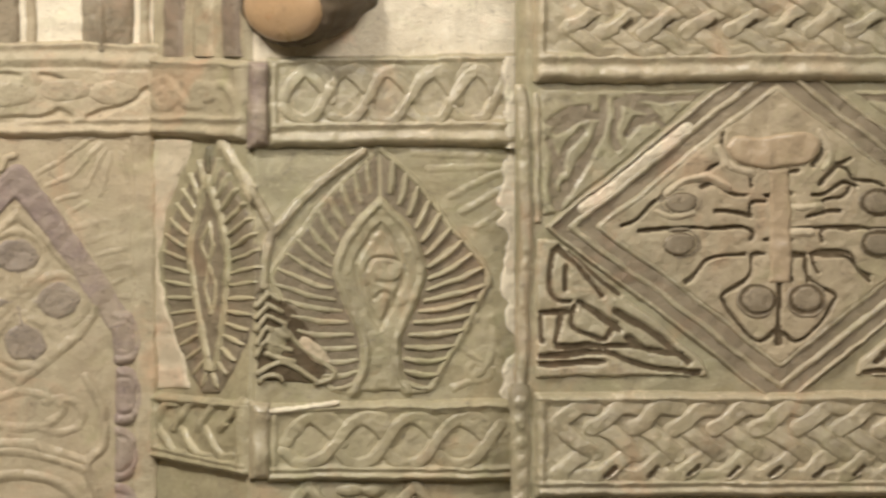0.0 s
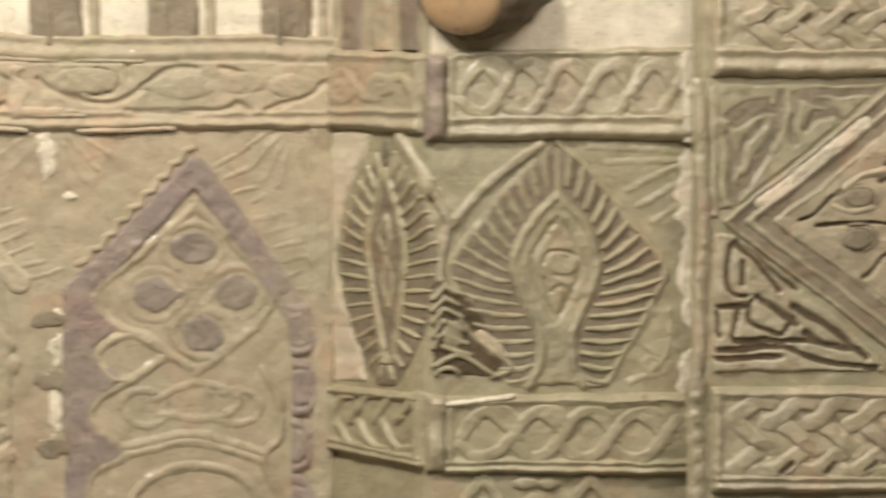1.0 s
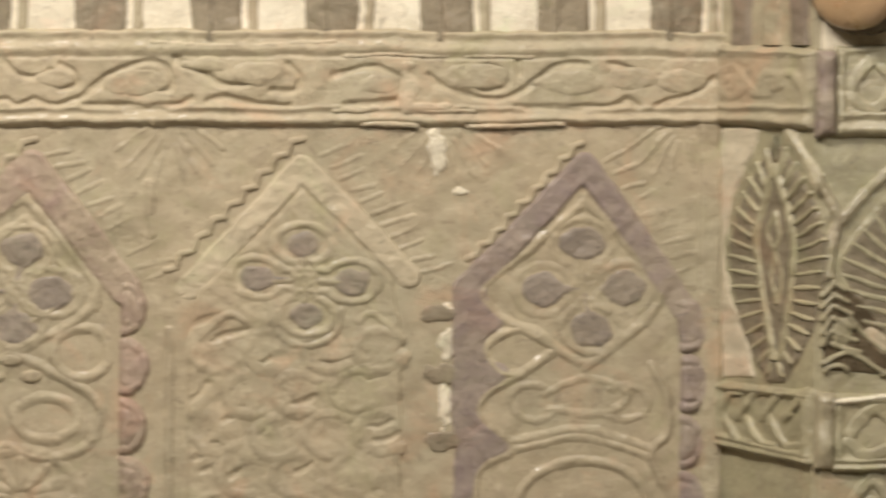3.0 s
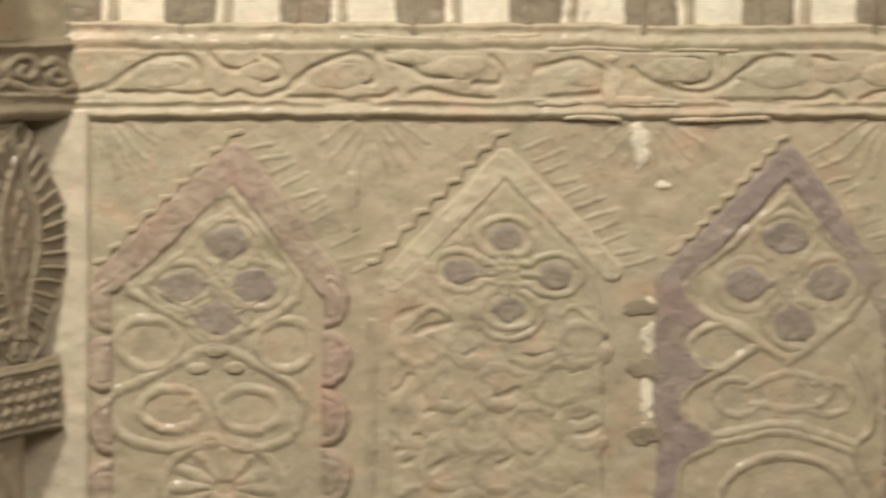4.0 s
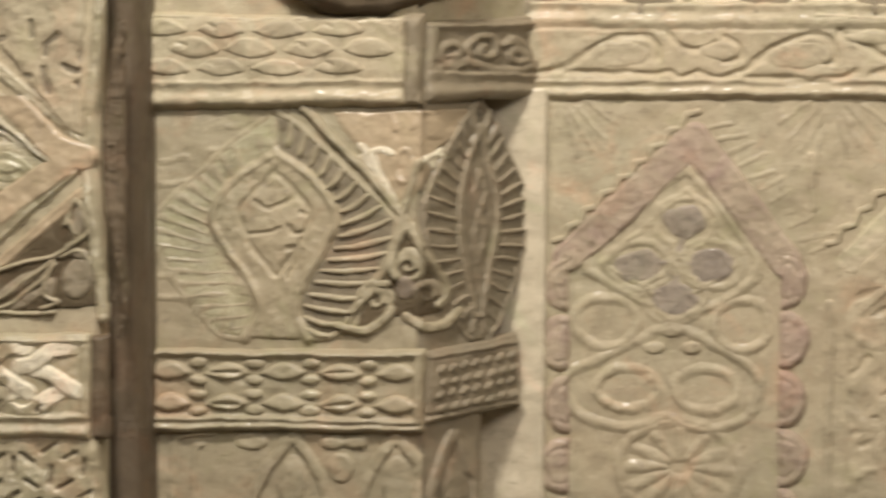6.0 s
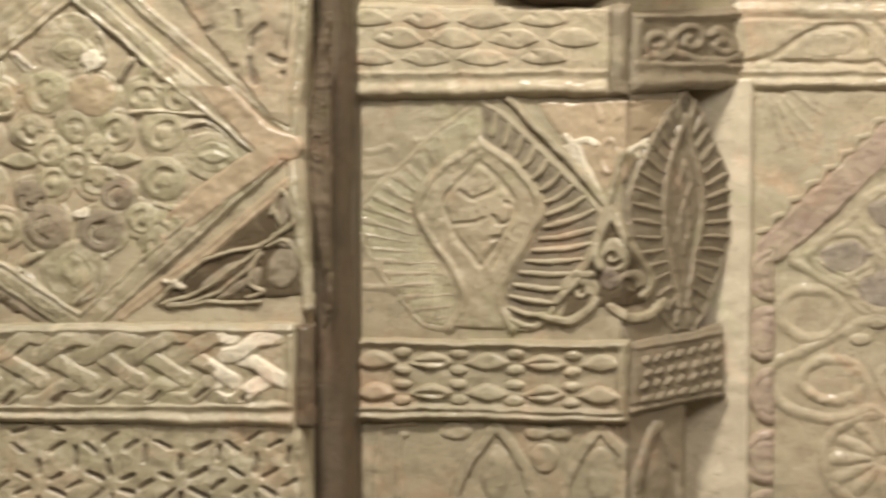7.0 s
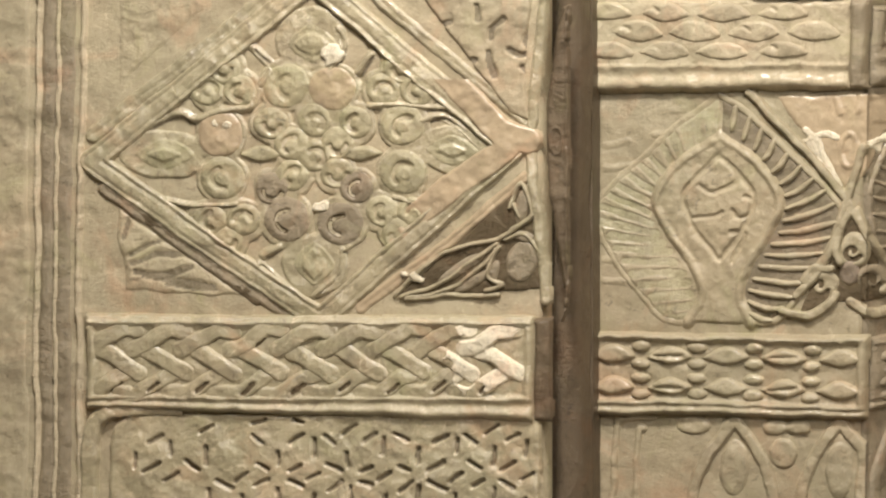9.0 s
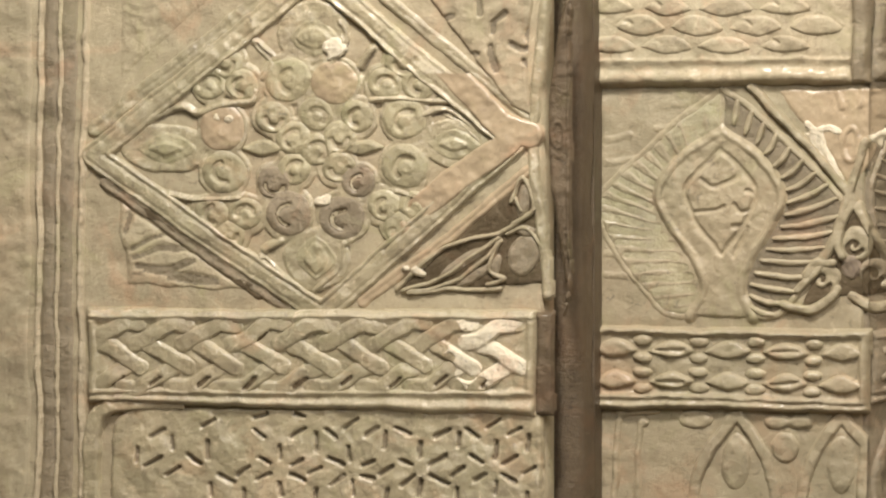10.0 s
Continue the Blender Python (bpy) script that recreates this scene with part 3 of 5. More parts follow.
# ---- pilasters with splayed sides ----
def pilaster(name, plan, label):
    p = thing(name, label, "pilaster", (sum(q[0] for q in plan) / len(plan), 0.02, 0.0), "pilasters flanking the niche")
    prism("shaft", plan, 0.0, 1.50, TAN, p)
    return p


left_pilaster = pilaster("pilaster", [(-0.72, 0.06), (-0.72, -0.106), (-0.472, -0.106), (-0.428, -0.040), (-0.428, 0.06)],
                         "tan carved stucco pilaster with ribbed palmette and splayed side")
right_pilaster = pilaster("pilaster", [(0.68, 0.06), (0.68, -0.106), (0.452, -0.106), (0.396, 0.010), (0.396, 0.06)],
                          "olive-tan carved stucco pilaster with ribbed palmette and leaf")
relief("front_face", left_pilaster, DUN, LEFT_FRONT, (40, 150, 552, 1500), lambda x, y: np.ones(x.shape) * 0.1, 7, slab=True)
# This side turns from the lamp; darker umber carries its shade.
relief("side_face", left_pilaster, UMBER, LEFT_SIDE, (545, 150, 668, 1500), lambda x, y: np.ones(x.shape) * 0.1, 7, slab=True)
relief("jamb_strip", left_pilaster, JAMB, NICHE, (-60, 190, 90, 1500), lambda x, y: np.ones(x.shape) * 0.1, 6, "smooth cream plaster strip", base=22, slab=True)
relief("front_face", right_pilaster, OLIVE, RIGHT_FRONT, (442, 200, 935, 1500), lambda x, y: np.ones(x.shape) * 0.1, 7, slab=True)
relief("side_face", right_pilaster, OLIVE, RIGHT_SIDE, (250, 200, 450, 1500), lambda x, y: np.ones(x.shape) * 0.1, 7, slab=True)

palmette(left_pilaster, LEFT_FRONT, DUN, 296, 208, 226, 212, 612, 4, 1.27, 0.06, 0.55, (
    [(319, 339), (324, 357), (309, 371), (279, 379), (259, 369)], [(249, 424), (284, 421), (299, 414)], [(319, 411), (329, 424), (349, 419), (354, 394), (342, 386)], [(319, 449), (339, 454), (329, 479), (319, 504)]), 19)
palmette(right_pilaster, RIGHT_FRONT, OLIVE, 672, 264, 188, 188, 694, 0, 1.0, 0.0, 0.3, (
    [(655, 425), (660, 408), (672, 404)], [(650, 476), (660, 458), (690, 458), (712, 464)], [(716, 480), (700, 500), (668, 498)], [(652, 505), (662, 530), (676, 518), (690, 528), (684, 556)]), 19)
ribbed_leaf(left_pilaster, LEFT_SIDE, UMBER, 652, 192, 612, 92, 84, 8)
relief("jamb_strip", right_pilaster, JAMB, RIGHT_SIDE, (256, 240, 372, 720), lambda x, y: raised(inside(x, y, [
    (258, 246), (345, 246), (318, 320), (296, 372), (280, 440), (280, 500), (300, 560), (322, 630), (342, 690), (258, 690)]) + 7 * (grainy(x, y, 30, 3) - 0.5), 3.5, 5), 3, "smooth cream plaster strip", wear=0.1)
ribbed_leaf(right_pilaster, RIGHT_SIDE, OLIVE, 374, 268, 698, 86, 84)

# between the palmette and the leaf
relief("crossing_band", left_pilaster, DUN, LEFT_FRONT, (330, 190, 560, 620), lambda x, y: strokes(x, y, [
    curve([(345, 205), (440, 300), (520, 392)]), curve([(548, 300), (520, 392), (480, 500), (430, 560)]), [(520, 392), (552, 445)]], 8, 14), 2.5)
lotus = [(395, 212), (640, 206), (612, 250), (578, 275), (560, 330), (524, 386), (496, 340), (462, 285), (430, 260)]
relief("lotus", left_pilaster, OCHRE, LEFT_FRONT, (380, 200, 553, 395), lambda x, y: top(raised(inside(x, y, lotus), 3, 5), strokes(x, y, [arc(522, 305, 14, 30, 0, 360, 16), [(500, 215), (505, 240)], [(540, 212), (536, 238)]], 5, 7)), 2.5)
relief("lotus", left_pilaster, OCHRE, LEFT_SIDE, (546, 200, 650, 395), lambda x, y: raised(inside(x, y, lotus), 3, 5), 2.5)
# Highlights of the lotus, put in as pale pieces.
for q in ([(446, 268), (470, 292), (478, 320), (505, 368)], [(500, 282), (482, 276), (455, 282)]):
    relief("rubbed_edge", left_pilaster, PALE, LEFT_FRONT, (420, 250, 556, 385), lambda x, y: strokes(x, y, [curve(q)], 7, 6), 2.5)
relief("rubbed_patch", left_pilaster, PALE, LEFT_FRONT, (430, 265, 500, 380), lambda x, y: raised(inside(x, y, [(438, 284), (476, 278), (478, 330), (512, 372), (500, 374), (462, 330)]) + 5 * (grainy(x, y, 16, 3) - 0.5), 5, 4), 2.4, "pale painted highlight")
relief("rubbed_patch", left_pilaster, PALE, LEFT_SIDE, (549, 262, 605, 325), lambda x, y: raised(inside(x, y, [(550, 290), (590, 272), (574, 312), (560, 300)]) + 5 * (grainy(x, y, 16, 3) - 0.5), 5, 4), 2.4, "pale painted highlight")
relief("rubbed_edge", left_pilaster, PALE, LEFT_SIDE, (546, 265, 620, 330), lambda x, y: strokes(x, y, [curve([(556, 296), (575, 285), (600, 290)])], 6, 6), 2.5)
# A dark sheet puts the hollow's shade into its colour.
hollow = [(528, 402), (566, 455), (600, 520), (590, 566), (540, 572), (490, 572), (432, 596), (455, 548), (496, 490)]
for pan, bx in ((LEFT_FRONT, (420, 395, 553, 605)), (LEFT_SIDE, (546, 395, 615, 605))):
    relief("hollow", left_pilaster, SHADE, pan, bx, lambda x, y: raised(inside(x, y, hollow), 2.5, 3), 2.6, "dark sheet giving a hollow its shade", wear=0.1)
for pan, x0, x1 in ((LEFT_FRONT, 400, 555), (LEFT_SIDE, 549, 640)):
    for px, py, rx, ry, mat in ((534, 478, 27, 32, DUN), (474, 538, 32, 27, DUN), (566, 528, 30, 26, UMBER), (524, 520, 20, 22, BROWN)):
        if px + rx > x0 and px - rx < x1:
            relief("scroll_lobe", left_pilaster, mat, pan, (max(px - 44, x0), py - 44, min(px + 44, x1), py + 44), lambda x, y: raised(disc(x, y, px, py, rx, ry), 10, 10), 2.4,
                   cuts=[spiral(px - 4, py + 6, 0.62 * rx, 30, 0.9, 14)] if mat is not BROWN else [], cut_w=7, cut_d=10, bed_shade=SHADE)
    ribbons = [curve(q, 6) for q in ([(526, 408), (506, 450), (500, 476), (508, 500)], [(536, 412), (561, 462), (590, 504), (596, 534), (584, 552)], [(404, 588), (450, 596), (484, 580), (498, 560)], [(524, 572), (560, 590), (592, 586), (618, 562)], [(446, 534), (462, 514), (490, 512)])]
    relief("scroll", left_pilaster, DUN, pan, (x0, 395, x1, 612), lambda x, y: strokes(x, y, ribbons, 8.5, 15), 2.4)
relief("small_leaf", right_pilaster, OLIVE, RIGHT_FRONT, (442, 490, 620, 700), lambda x, y: top(strokes(x, y, [
    [(470, 515 + 22 * k), (470 + 20 + 6 * k, 530 + 22 * k)] for k in range(6)] + [[(470 - 2 * k, 520 + 22 * k), (452, 540 + 22 * k)] for k in range(5)]
    + [curve([(500, 580), (540, 620), (590, 660), (560, 680)]), curve([(455, 660), (500, 640), (560, 675)]), arc(480, 675, 20, 12, 180, 350)], 5, 12),
    raised(disc(x, y, 488, 604, 20, 24), 10)), 2.5)
# Dark sheet as the shade in the pits round the small leaf.
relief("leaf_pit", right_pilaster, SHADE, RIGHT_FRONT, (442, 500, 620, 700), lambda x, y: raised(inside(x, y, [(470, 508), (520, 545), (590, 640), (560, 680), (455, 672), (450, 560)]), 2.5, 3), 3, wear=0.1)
relief("pale_leaf", right_pilaster, BAND, RIGHT_FRONT, (500, 560, 600, 670), lambda x, y: raised(disc((x - 556) * 0.7 + (y - 622) * 0.7, (y - 622) * 0.7 - (x - 556) * 0.7, 0, 0, 36, 15), 11, 8), 2.5)
relief("crossing_band", right_pilaster, WORN, RIGHT_SIDE, (385, 240, 452, 380), lambda x, y: strokes(x, y, [curve([(398, 252), (424, 305), (452, 358)])], 9, 12), 2.5)
relief("crossing_band", right_pilaster, WORN, RIGHT_FRONT, (440, 255, 680, 520), lambda x, y: strokes(x, y, [
    curve([(440, 335), (464, 375), (480, 408)]), curve([(640, 268), (560, 330), (486, 408)]), curve([(482, 405), (468, 450), (464, 505)])], 9.5, 13), 2.5)
rays = [[(735, 272), (900, 276)], [(760, 300), (895, 292)], [(800, 345), (890, 300)], [(820, 372), (895, 330)], [(845, 400), (892, 370)],
        curve([(845, 560), (820, 610), (850, 640)]), curve([(800, 690), (850, 660), (880, 600)]), spiral(845, 655, 24, 0, 1.1), [(870, 560), (885, 640)]]
for pil, pan, mat, group in ((right_pilaster, RIGHT_FRONT, OLIVE, rays), (left_pilaster, LEFT_FRONT, DUN, [[(90, 300 + 40 * k), (130 + 10 * (k % 2), 292 + 42 * k)] for k in range(7)] + [[(210, 235), (290, 228)], [(180, 278), (225, 272)]])):
    for q in group:
        xs, ys = [p[0] for p in q], [p[1] for p in q]
        relief("ray", pil, mat, pan, (min(xs) - 16, min(ys) - 16, max(xs) + 16, max(ys) + 16), lambda x, y: soft_strokes(x, y, [q], 8, 2.8), 2.6, wear=0.6, floor=-3)
relief("whitewash", right_pilaster, CREAM, RIGHT_FRONT, (840, 240, 935, 720), lambda x, y: raised(893 - x + 40 * (grainy(x, y, 60, 3) - 0.5) + 20 * (grainy(x, y, 20, 5) - 0.5), 2.4, 3), 3, "streaks of pale whitewash", wear=0.1)


# ---- beams and bands, each a moulded block with carving ----
def band_block(name, parent, pan, material, x0, x1, prof, lines, w, h, split=False, step=3.0, proud=30, label="", edge=12, open_left=False, open_right=False, cuts=(), cut_w=6.0, cut_d=6.0, bed_shade=None):
    """A projecting horizontal block. prof: y of its top, of the sunk field's top and foot, and of its foot, at both ends."""
    (t0, a0, b0, f0), (t1, a1, b1, f1) = prof
    proud *= 0.68

    def height(x, y):
        u = (x - x0) / (x1 - x0)
        t, a, b, f = t0 + (t1 - t0) * u, a0 + (a1 - a0) * u, b0 + (b1 - b0) * u, f0 + (f1 - f0) * u
        body = raised(np.maximum(np.maximum(t - y, y - f), np.maximum(-99 if open_left else x0 - x, -99 if open_right else x - x1)), proud, edge)
        field = np.clip(np.minimum(np.minimum(y - a, b - y), np.minimum(99 if open_left else x - x0 - 14, 99 if open_right else x1 - 14 - x)) / 5, 0, 1) * (h > 0)
        lip = 3 * np.cos((y - t) / np.maximum(a - t, 1) * 9.4) * (y < a) + 3 * np.cos((y - b) / np.maximum(f - b, 1) * 9.4) * (y > b)
        carved = np.maximum(strokes(x, y, [] if split else lines, w, h), 0)
        return np.where(body > 2, body + lip * (body > 0.6 * proud) + field * 1.1 * (carved - h), body)
    for q in lines if split else ():
        xs, ys = [p[0] for p in q], [p[1] for p in q]
        if x0 < (xs[0] + xs[-1]) / 2 < x1:
            relief("strand", parent, material, pan, (min(xs) - w - 10, min(ys) - w - 10, max(xs) + w + 10, max(ys) + w + 10),
                   lambda x, y: woven(x, y, q, w, h), 2.3, wear=0.25, base=proud - 1.1 * h, cuts=nick(q, w), cut_w=5.5, cut_d=h + 2, bed_shade=SHADE)
    return relief(name, parent, material, pan, (x0 - 9, min(t0, t1) - 15, x1 + 9, max(f0, f1) + 15), height, step, label, wear=0.12, floor=-30, deep=1.0, cuts=cuts, cut_w=cut_w, cut_d=cut_d, bed_shade=bed_shade)


def nick(q, w):
    """A short deep cut along the lower edge of a rising strand, where the next one dives under it."""
    (ax, ay), (bx, by) = q[0], q[-1]
    if (bx - ax) * (by - ay) > 0:
        return []
    mx, my = (ax + bx) / 2 + 0.85 * w, (ay + by) / 2 + 0.55 * w
    return [[(mx - 8, my + 7), (mx + 10, my - 8)]]


def woven(x, y, q, w, h):
    """A flat ribbon, highest in its middle and dipping under its neighbours at both ends."""
    (ax, ay), (bx, by) = q[0], q[-1]
    r = np.hypot(x - (ax + bx) / 2, y - (ay + by) / 2) / (0.5 * math.hypot(bx - ax, by - ay) + 1e-6)
    s = stroke(line(x, y, q), w, h)
    return np.where(s > 0, s * (1.2 - 0.75 * np.clip(r, 0, 1.15) ** 2), s)


VINE = [curve(q, 5) for q in ([(40, 168), (110, 160), (150, 135), (200, 108), (250, 100), (276, 112), (284, 140)], [(120, 165), (250, 170), (300, 165), (320, 175), (350, 165)],
        [(350, 165), (390, 175), (430, 165), (460, 140), (500, 115), (550, 98), (580, 106), (594, 130), (588, 148), (562, 140)], [(300, 100), (320, 120), (360, 125), (380, 115)],
        [(400, 105), (425, 120), (425, 140), (400, 146)], [(440, 174), (550, 180), (600, 175), (630, 165)], [(600, 96), (640, 115), (690, 140), (740, 132)], [(660, 170), (690, 160), (720, 172), (800, 178)],
        [(800, 104), (820, 125), (810, 150), (770, 150)], [(880, 125), (950, 110), (1000, 128)], [(900, 178), (980, 172), (1010, 160)], [(1048, 122), (1090, 150), (1150, 166), (1200, 160), (1240, 130), (1280, 108), (1330, 105)],
        [(1150, 110), (1182, 122), (1180, 146), (1140, 150)], [(1204, 100), (1208, 122)], [(1200, 180), (1300, 182), (1380, 178), (1400, 168), (1420, 180)], [(1370, 104), (1430, 122), (1480, 150)], [(1450, 178), (1510, 160), (1555, 130)])]
frieze = thing("frieze_beam", "tan carved stucco beam with scrolling vine above the arches", "frieze", (0.0, 0.0, 1.38))
band_block("vine_block", frieze, NICHE, TAN, 45, 1570, ((40, 92, 180, 216), (46, 96, 180, 214)), [], 0, 0, proud=17, open_left=True, open_right=True, cuts=VINE, cut_w=8, cut_d=6.5)
for px, py, rx, ry in ((210, 135, 55, 22), (385, 128, 30, 16), (535, 138, 55, 24), (660, 105, 40, 14), (740, 120, 46, 22), (960, 140, 34, 18), (1130, 125, 60, 24), (1300, 138, 60, 22), (1410, 130, 50, 20), (1500, 135, 44, 20)):
    relief("vine_leaf", frieze, TAN, NICHE, (px - rx - 9, py - ry - 9, px + rx + 9, py + ry + 9), lambda x, y: raised(disc(x, y, px, py, rx, ry) + 6 * (grainy(x, y, 24, px % 7) - 0.5), 4.5, 15), 3, base=10, wear=0.5)
relief("pale_repair", frieze, BAND, NICHE, (880, 90, 1100, 215), lambda x, y: top(
    raised(disc(x, y, 1010, 150, 16, 44) + 14 * (grainy(x, y, 16, 4) - 0.5), 5, 6), raised(disc(x, y, 1040, 180, 50, 7) + 6 * (grainy(x, y, 16, 5) - 0.5), 4, 6)), 2.5, base=10)
for q in ([(900, 92), (1060, 88), (1230, 91)], [(930, 211), (1100, 214), (1290, 212)], [(880, 187), (1000, 184), (1130, 188)], [(560, 66), (700, 72), (880, 66)]):
    relief("rubbed_arris", frieze, BAND, NICHE, (q[0][0] - 10, q[0][1] - 14, q[-1][0] + 10, q[0][1] + 14), lambda x, y: strokes(x, y, [curve(q)], 4.5, 4) - 5 * grainy(x, y, 34, 3), 2.6, "pale arris of wear and painted glint", base=10)
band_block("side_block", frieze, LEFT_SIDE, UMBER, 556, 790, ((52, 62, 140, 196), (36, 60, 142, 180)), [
    spiral(600, 105, 30, 0, 1.3), spiral(655, 98, 34, 120, 1.3), spiral(712, 105, 26, 220, 1.2), curve([(565, 140), (620, 120), (690, 138), (760, 120)]), curve([(700, 80), (740, 120), (775, 135)])], 7, 8, proud=26, open_right=True)
band_block("front_block", frieze, LEFT_FRONT, TAN, 62, 528, ((34, 45, 155, 205), (40, 48, 152, 200)), [], 0, 0, proud=29)
for row, (py, off, ry) in enumerate(((62, 0, 15), (96, 54, 17), (130, 0, 14))):
    for k in range(5):
        px = 92 + off + 104 * k
        if px < 505:
            scale = curve([(px - 46, py + 3), (px - 18, py - ry), (px + 20, py - ry - 1), (px + 48, py + 5), (px + 14, py + ry), (px - 16, py + ry - 2), (px - 46, py + 3)], 4)
            relief("scale", frieze, TAN, LEFT_FRONT, (max(px - 56, 76), py - ry - 9, min(px + 58, 516), py + ry + 9), lambda x, y: raised(inside(x, y, scale), 7, 8), 2.4, base=17, wear=0.4,
                   cuts=[arc(px - 22, py + 4, 16, 12, 190, 330, 8)] if (k + row) % 2 else [], cut_w=4, cut_d=5)
band_block("corner_bar", frieze, LEFT_FRONT, UMBER, 522, 556, ((38, 40, 46, 200), (38, 40, 46, 198)), [], 5, 0, proud=38)
band_block("side_block", frieze, RIGHT_SIDE, TAN, 205, 440, ((90, 108, 205, 236), (108, 122, 212, 250)), [
    curve([(250, 190), (300, 140), (350, 190), (400, 150), (430, 190)]), spiral(300, 170, 24, 0, 1.2), spiral(375, 168, 24, 120, 1.2)], 8, 3.5, proud=26, open_left=True)
band_block("front_block", frieze, RIGHT_FRONT, WORN, 474, 925, ((102, 112, 222, 262), (96, 104, 214, 258)), running_loops(486, 912, 116, 220, 74), 10, 5, True, proud=28)
relief("whitewash", frieze, CREAM, RIGHT_FRONT, (850, 100, 925, 262), lambda x, y: raised(888 - x + 36 * (grainy(x, y, 50, 3) - 0.5) + 18 * (grainy(x, y, 17, 5) - 0.5), 3, 3), 3, "streaks of pale whitewash", wear=0.1, base=17)
band_block("corner_bar", frieze, RIGHT_FRONT, PURPLE, 440, 476, ((112, 114, 120, 262), (112, 114, 120, 258)), [], 5, 0, proud=38)

lower_left = thing("pilaster_band", "tan carved stucco band with looped chain, round a pilaster", "carved band", (-0.55, -0.12, 1.15), "bands round the pilasters")
band_block("front_block", lower_left, LEFT_FRONT, DUN, 66, 560, ((632, 642, 752, 780), (628, 642, 756, 776)), [], 6.5, 9, proud=30)
for c in (670, 726):
    for k in range(5):
        px = 108 + 101 * k
        lens = curve([(px - 40, c + 4), (px, c - 17), (px + 40, c + 2), (px, c + 16), (px - 40, c + 4)], 5)
        relief("lens", lower_left, DUN, LEFT_FRONT, (max(px - 50, 82), c - 26, min(px + 50, 546), c + 26), lambda x, y: raised(inside(x, y, lens), 11, 9), 2.4, base=10.5, wear=0.4,
               cuts=[[(px - 26, c + 2), (px + 24, c - 1)]] if k % 2 else [], cut_w=5, cut_d=5)
        for dx, dy, rx, ry in ((50, -15, 17, 9), (50, 15, 17, 9)):
            if px + dx < 530:
                relief("petal", lower_left, WORN if k in (2, 3) else DUN, LEFT_FRONT, (px + dx - 26, c + dy - 18, px + dx + 26, c + dy + 18), lambda x, y: raised(disc(x, y, px + dx, c + dy, rx, ry), 10, 7), 2.4, base=10.5)
# Umber again puts the side's shade into the colour.
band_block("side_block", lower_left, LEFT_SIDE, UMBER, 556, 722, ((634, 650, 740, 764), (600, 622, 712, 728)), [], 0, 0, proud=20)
for r in range(4):
    for c in range(7):
        px, py = 580 + 20.5 * c + 5 * (r % 2), 664 + 23 * r - 4.2 * c
        relief("bead", lower_left, UMBER, LEFT_SIDE, (px - 16, py - 16, px + 16, py + 16), lambda x, y: raised(disc(x + 0.4 * (y - py), y, px, py, 7, 9), 9, 6), 2.4, base=12)
lower_right = thing("pilaster_band", "olive carved stucco band with interlaced strands, round a pilaster", "carved band", (0.55, -0.12, 1.15), "bands round the pilasters")
band_block("front_block", lower_right, RIGHT_FRONT, OLIVE, 474, 925, ((714, 728, 828, 852), (706, 724, 826, 850)), running_loops(486, 912, 732, 824, 88), 11, 4.5, True, proud=28)
band_block("side_block", lower_right, RIGHT_SIDE, OLIVE, 268, 446, ((694, 706, 790, 812), (712, 724, 822, 840)), plait_lines(282, 440, 708, 812, 42, 2), 7, 9, True, proud=28)
band_block("corner_bar", lower_right, RIGHT_FRONT, WORN, 444, 480, ((712, 714, 722, 846), (712, 714, 722, 846)), [], 5, 0, proud=36)

# Spark and bright streak on this rubbed edge are painted in pale.
relief("rubbed_arris", lower_right, PALE, RIGHT_FRONT, (455, 700, 605, 750), lambda x, y: top(strokes(x, y, [curve([(482, 727), (540, 719), (592, 713)])], 4, 4), raised(disc(x, y, 471, 734, 6, 10), 5, 4)), 2.2, "pale arris of wear and painted glint", base=18)
# the register below the bands: pointed arches
for parent, pan, mat, xs, y0 in ((left_pilaster, LEFT_FRONT, DUN, (324, 512), 776), (right_pilaster, RIGHT_FRONT, OLIVE, (545, 735), 850)):
    for cx in xs:
        rim = [curve([(cx, y0 + 6), (cx + q * 46, y0 + 70), (cx + q * 68, y0 + 130), (cx + q * 74, y0 + 200), (cx + q * 66, y0 + 320)]) for q in (1, -1)]
        rim = [[(min(a, 551), b) for a, b in q] for q in rim] if pan is LEFT_FRONT else rim
        relief("pointed_arch", parent, mat, pan, (cx - 95, y0, min(cx + 95, 556 if pan is LEFT_FRONT else 930), y0 + 330), lambda x, y: top(strokes(x, y, rim, 11, 10),
               raised(disc(x, y, cx, y0 + 92, 26, 50), 6, 14), raised(disc(x, y, cx - 24, y0 + 176, 24, 20), 7), raised(disc(x, y, cx + 24, y0 + 176, 24, 20), 7)), 2.8)
    cx = sum(xs) / 2
    relief("fleuron", parent, mat, pan, (cx - 60, y0, cx + 60, y0 + 130), lambda x, y: top(
        raised(disc(x, y, cx - 20, y0 + 18, 24, 13), 11), raised(disc(x, y, cx + 20, y0 + 18, 24, 13), 11), raised(disc(x, y, cx - 6, y0 + 62, 26, 26), 9)), 2.8)
relief("pointed_arch", left_pilaster, UMBER, LEFT_SIDE, (556, 770, 668, 1100), lambda x, y: top(strokes(x, y, [curve([(612, 772), (640, 840), (652, 900), (650, 1090)]), curve([(612, 772), (584, 840), (572, 900), (574, 1090)])], 9, 10), raised(disc(x, y, 612, 870, 18, 46), 6, 12)), 2.8)
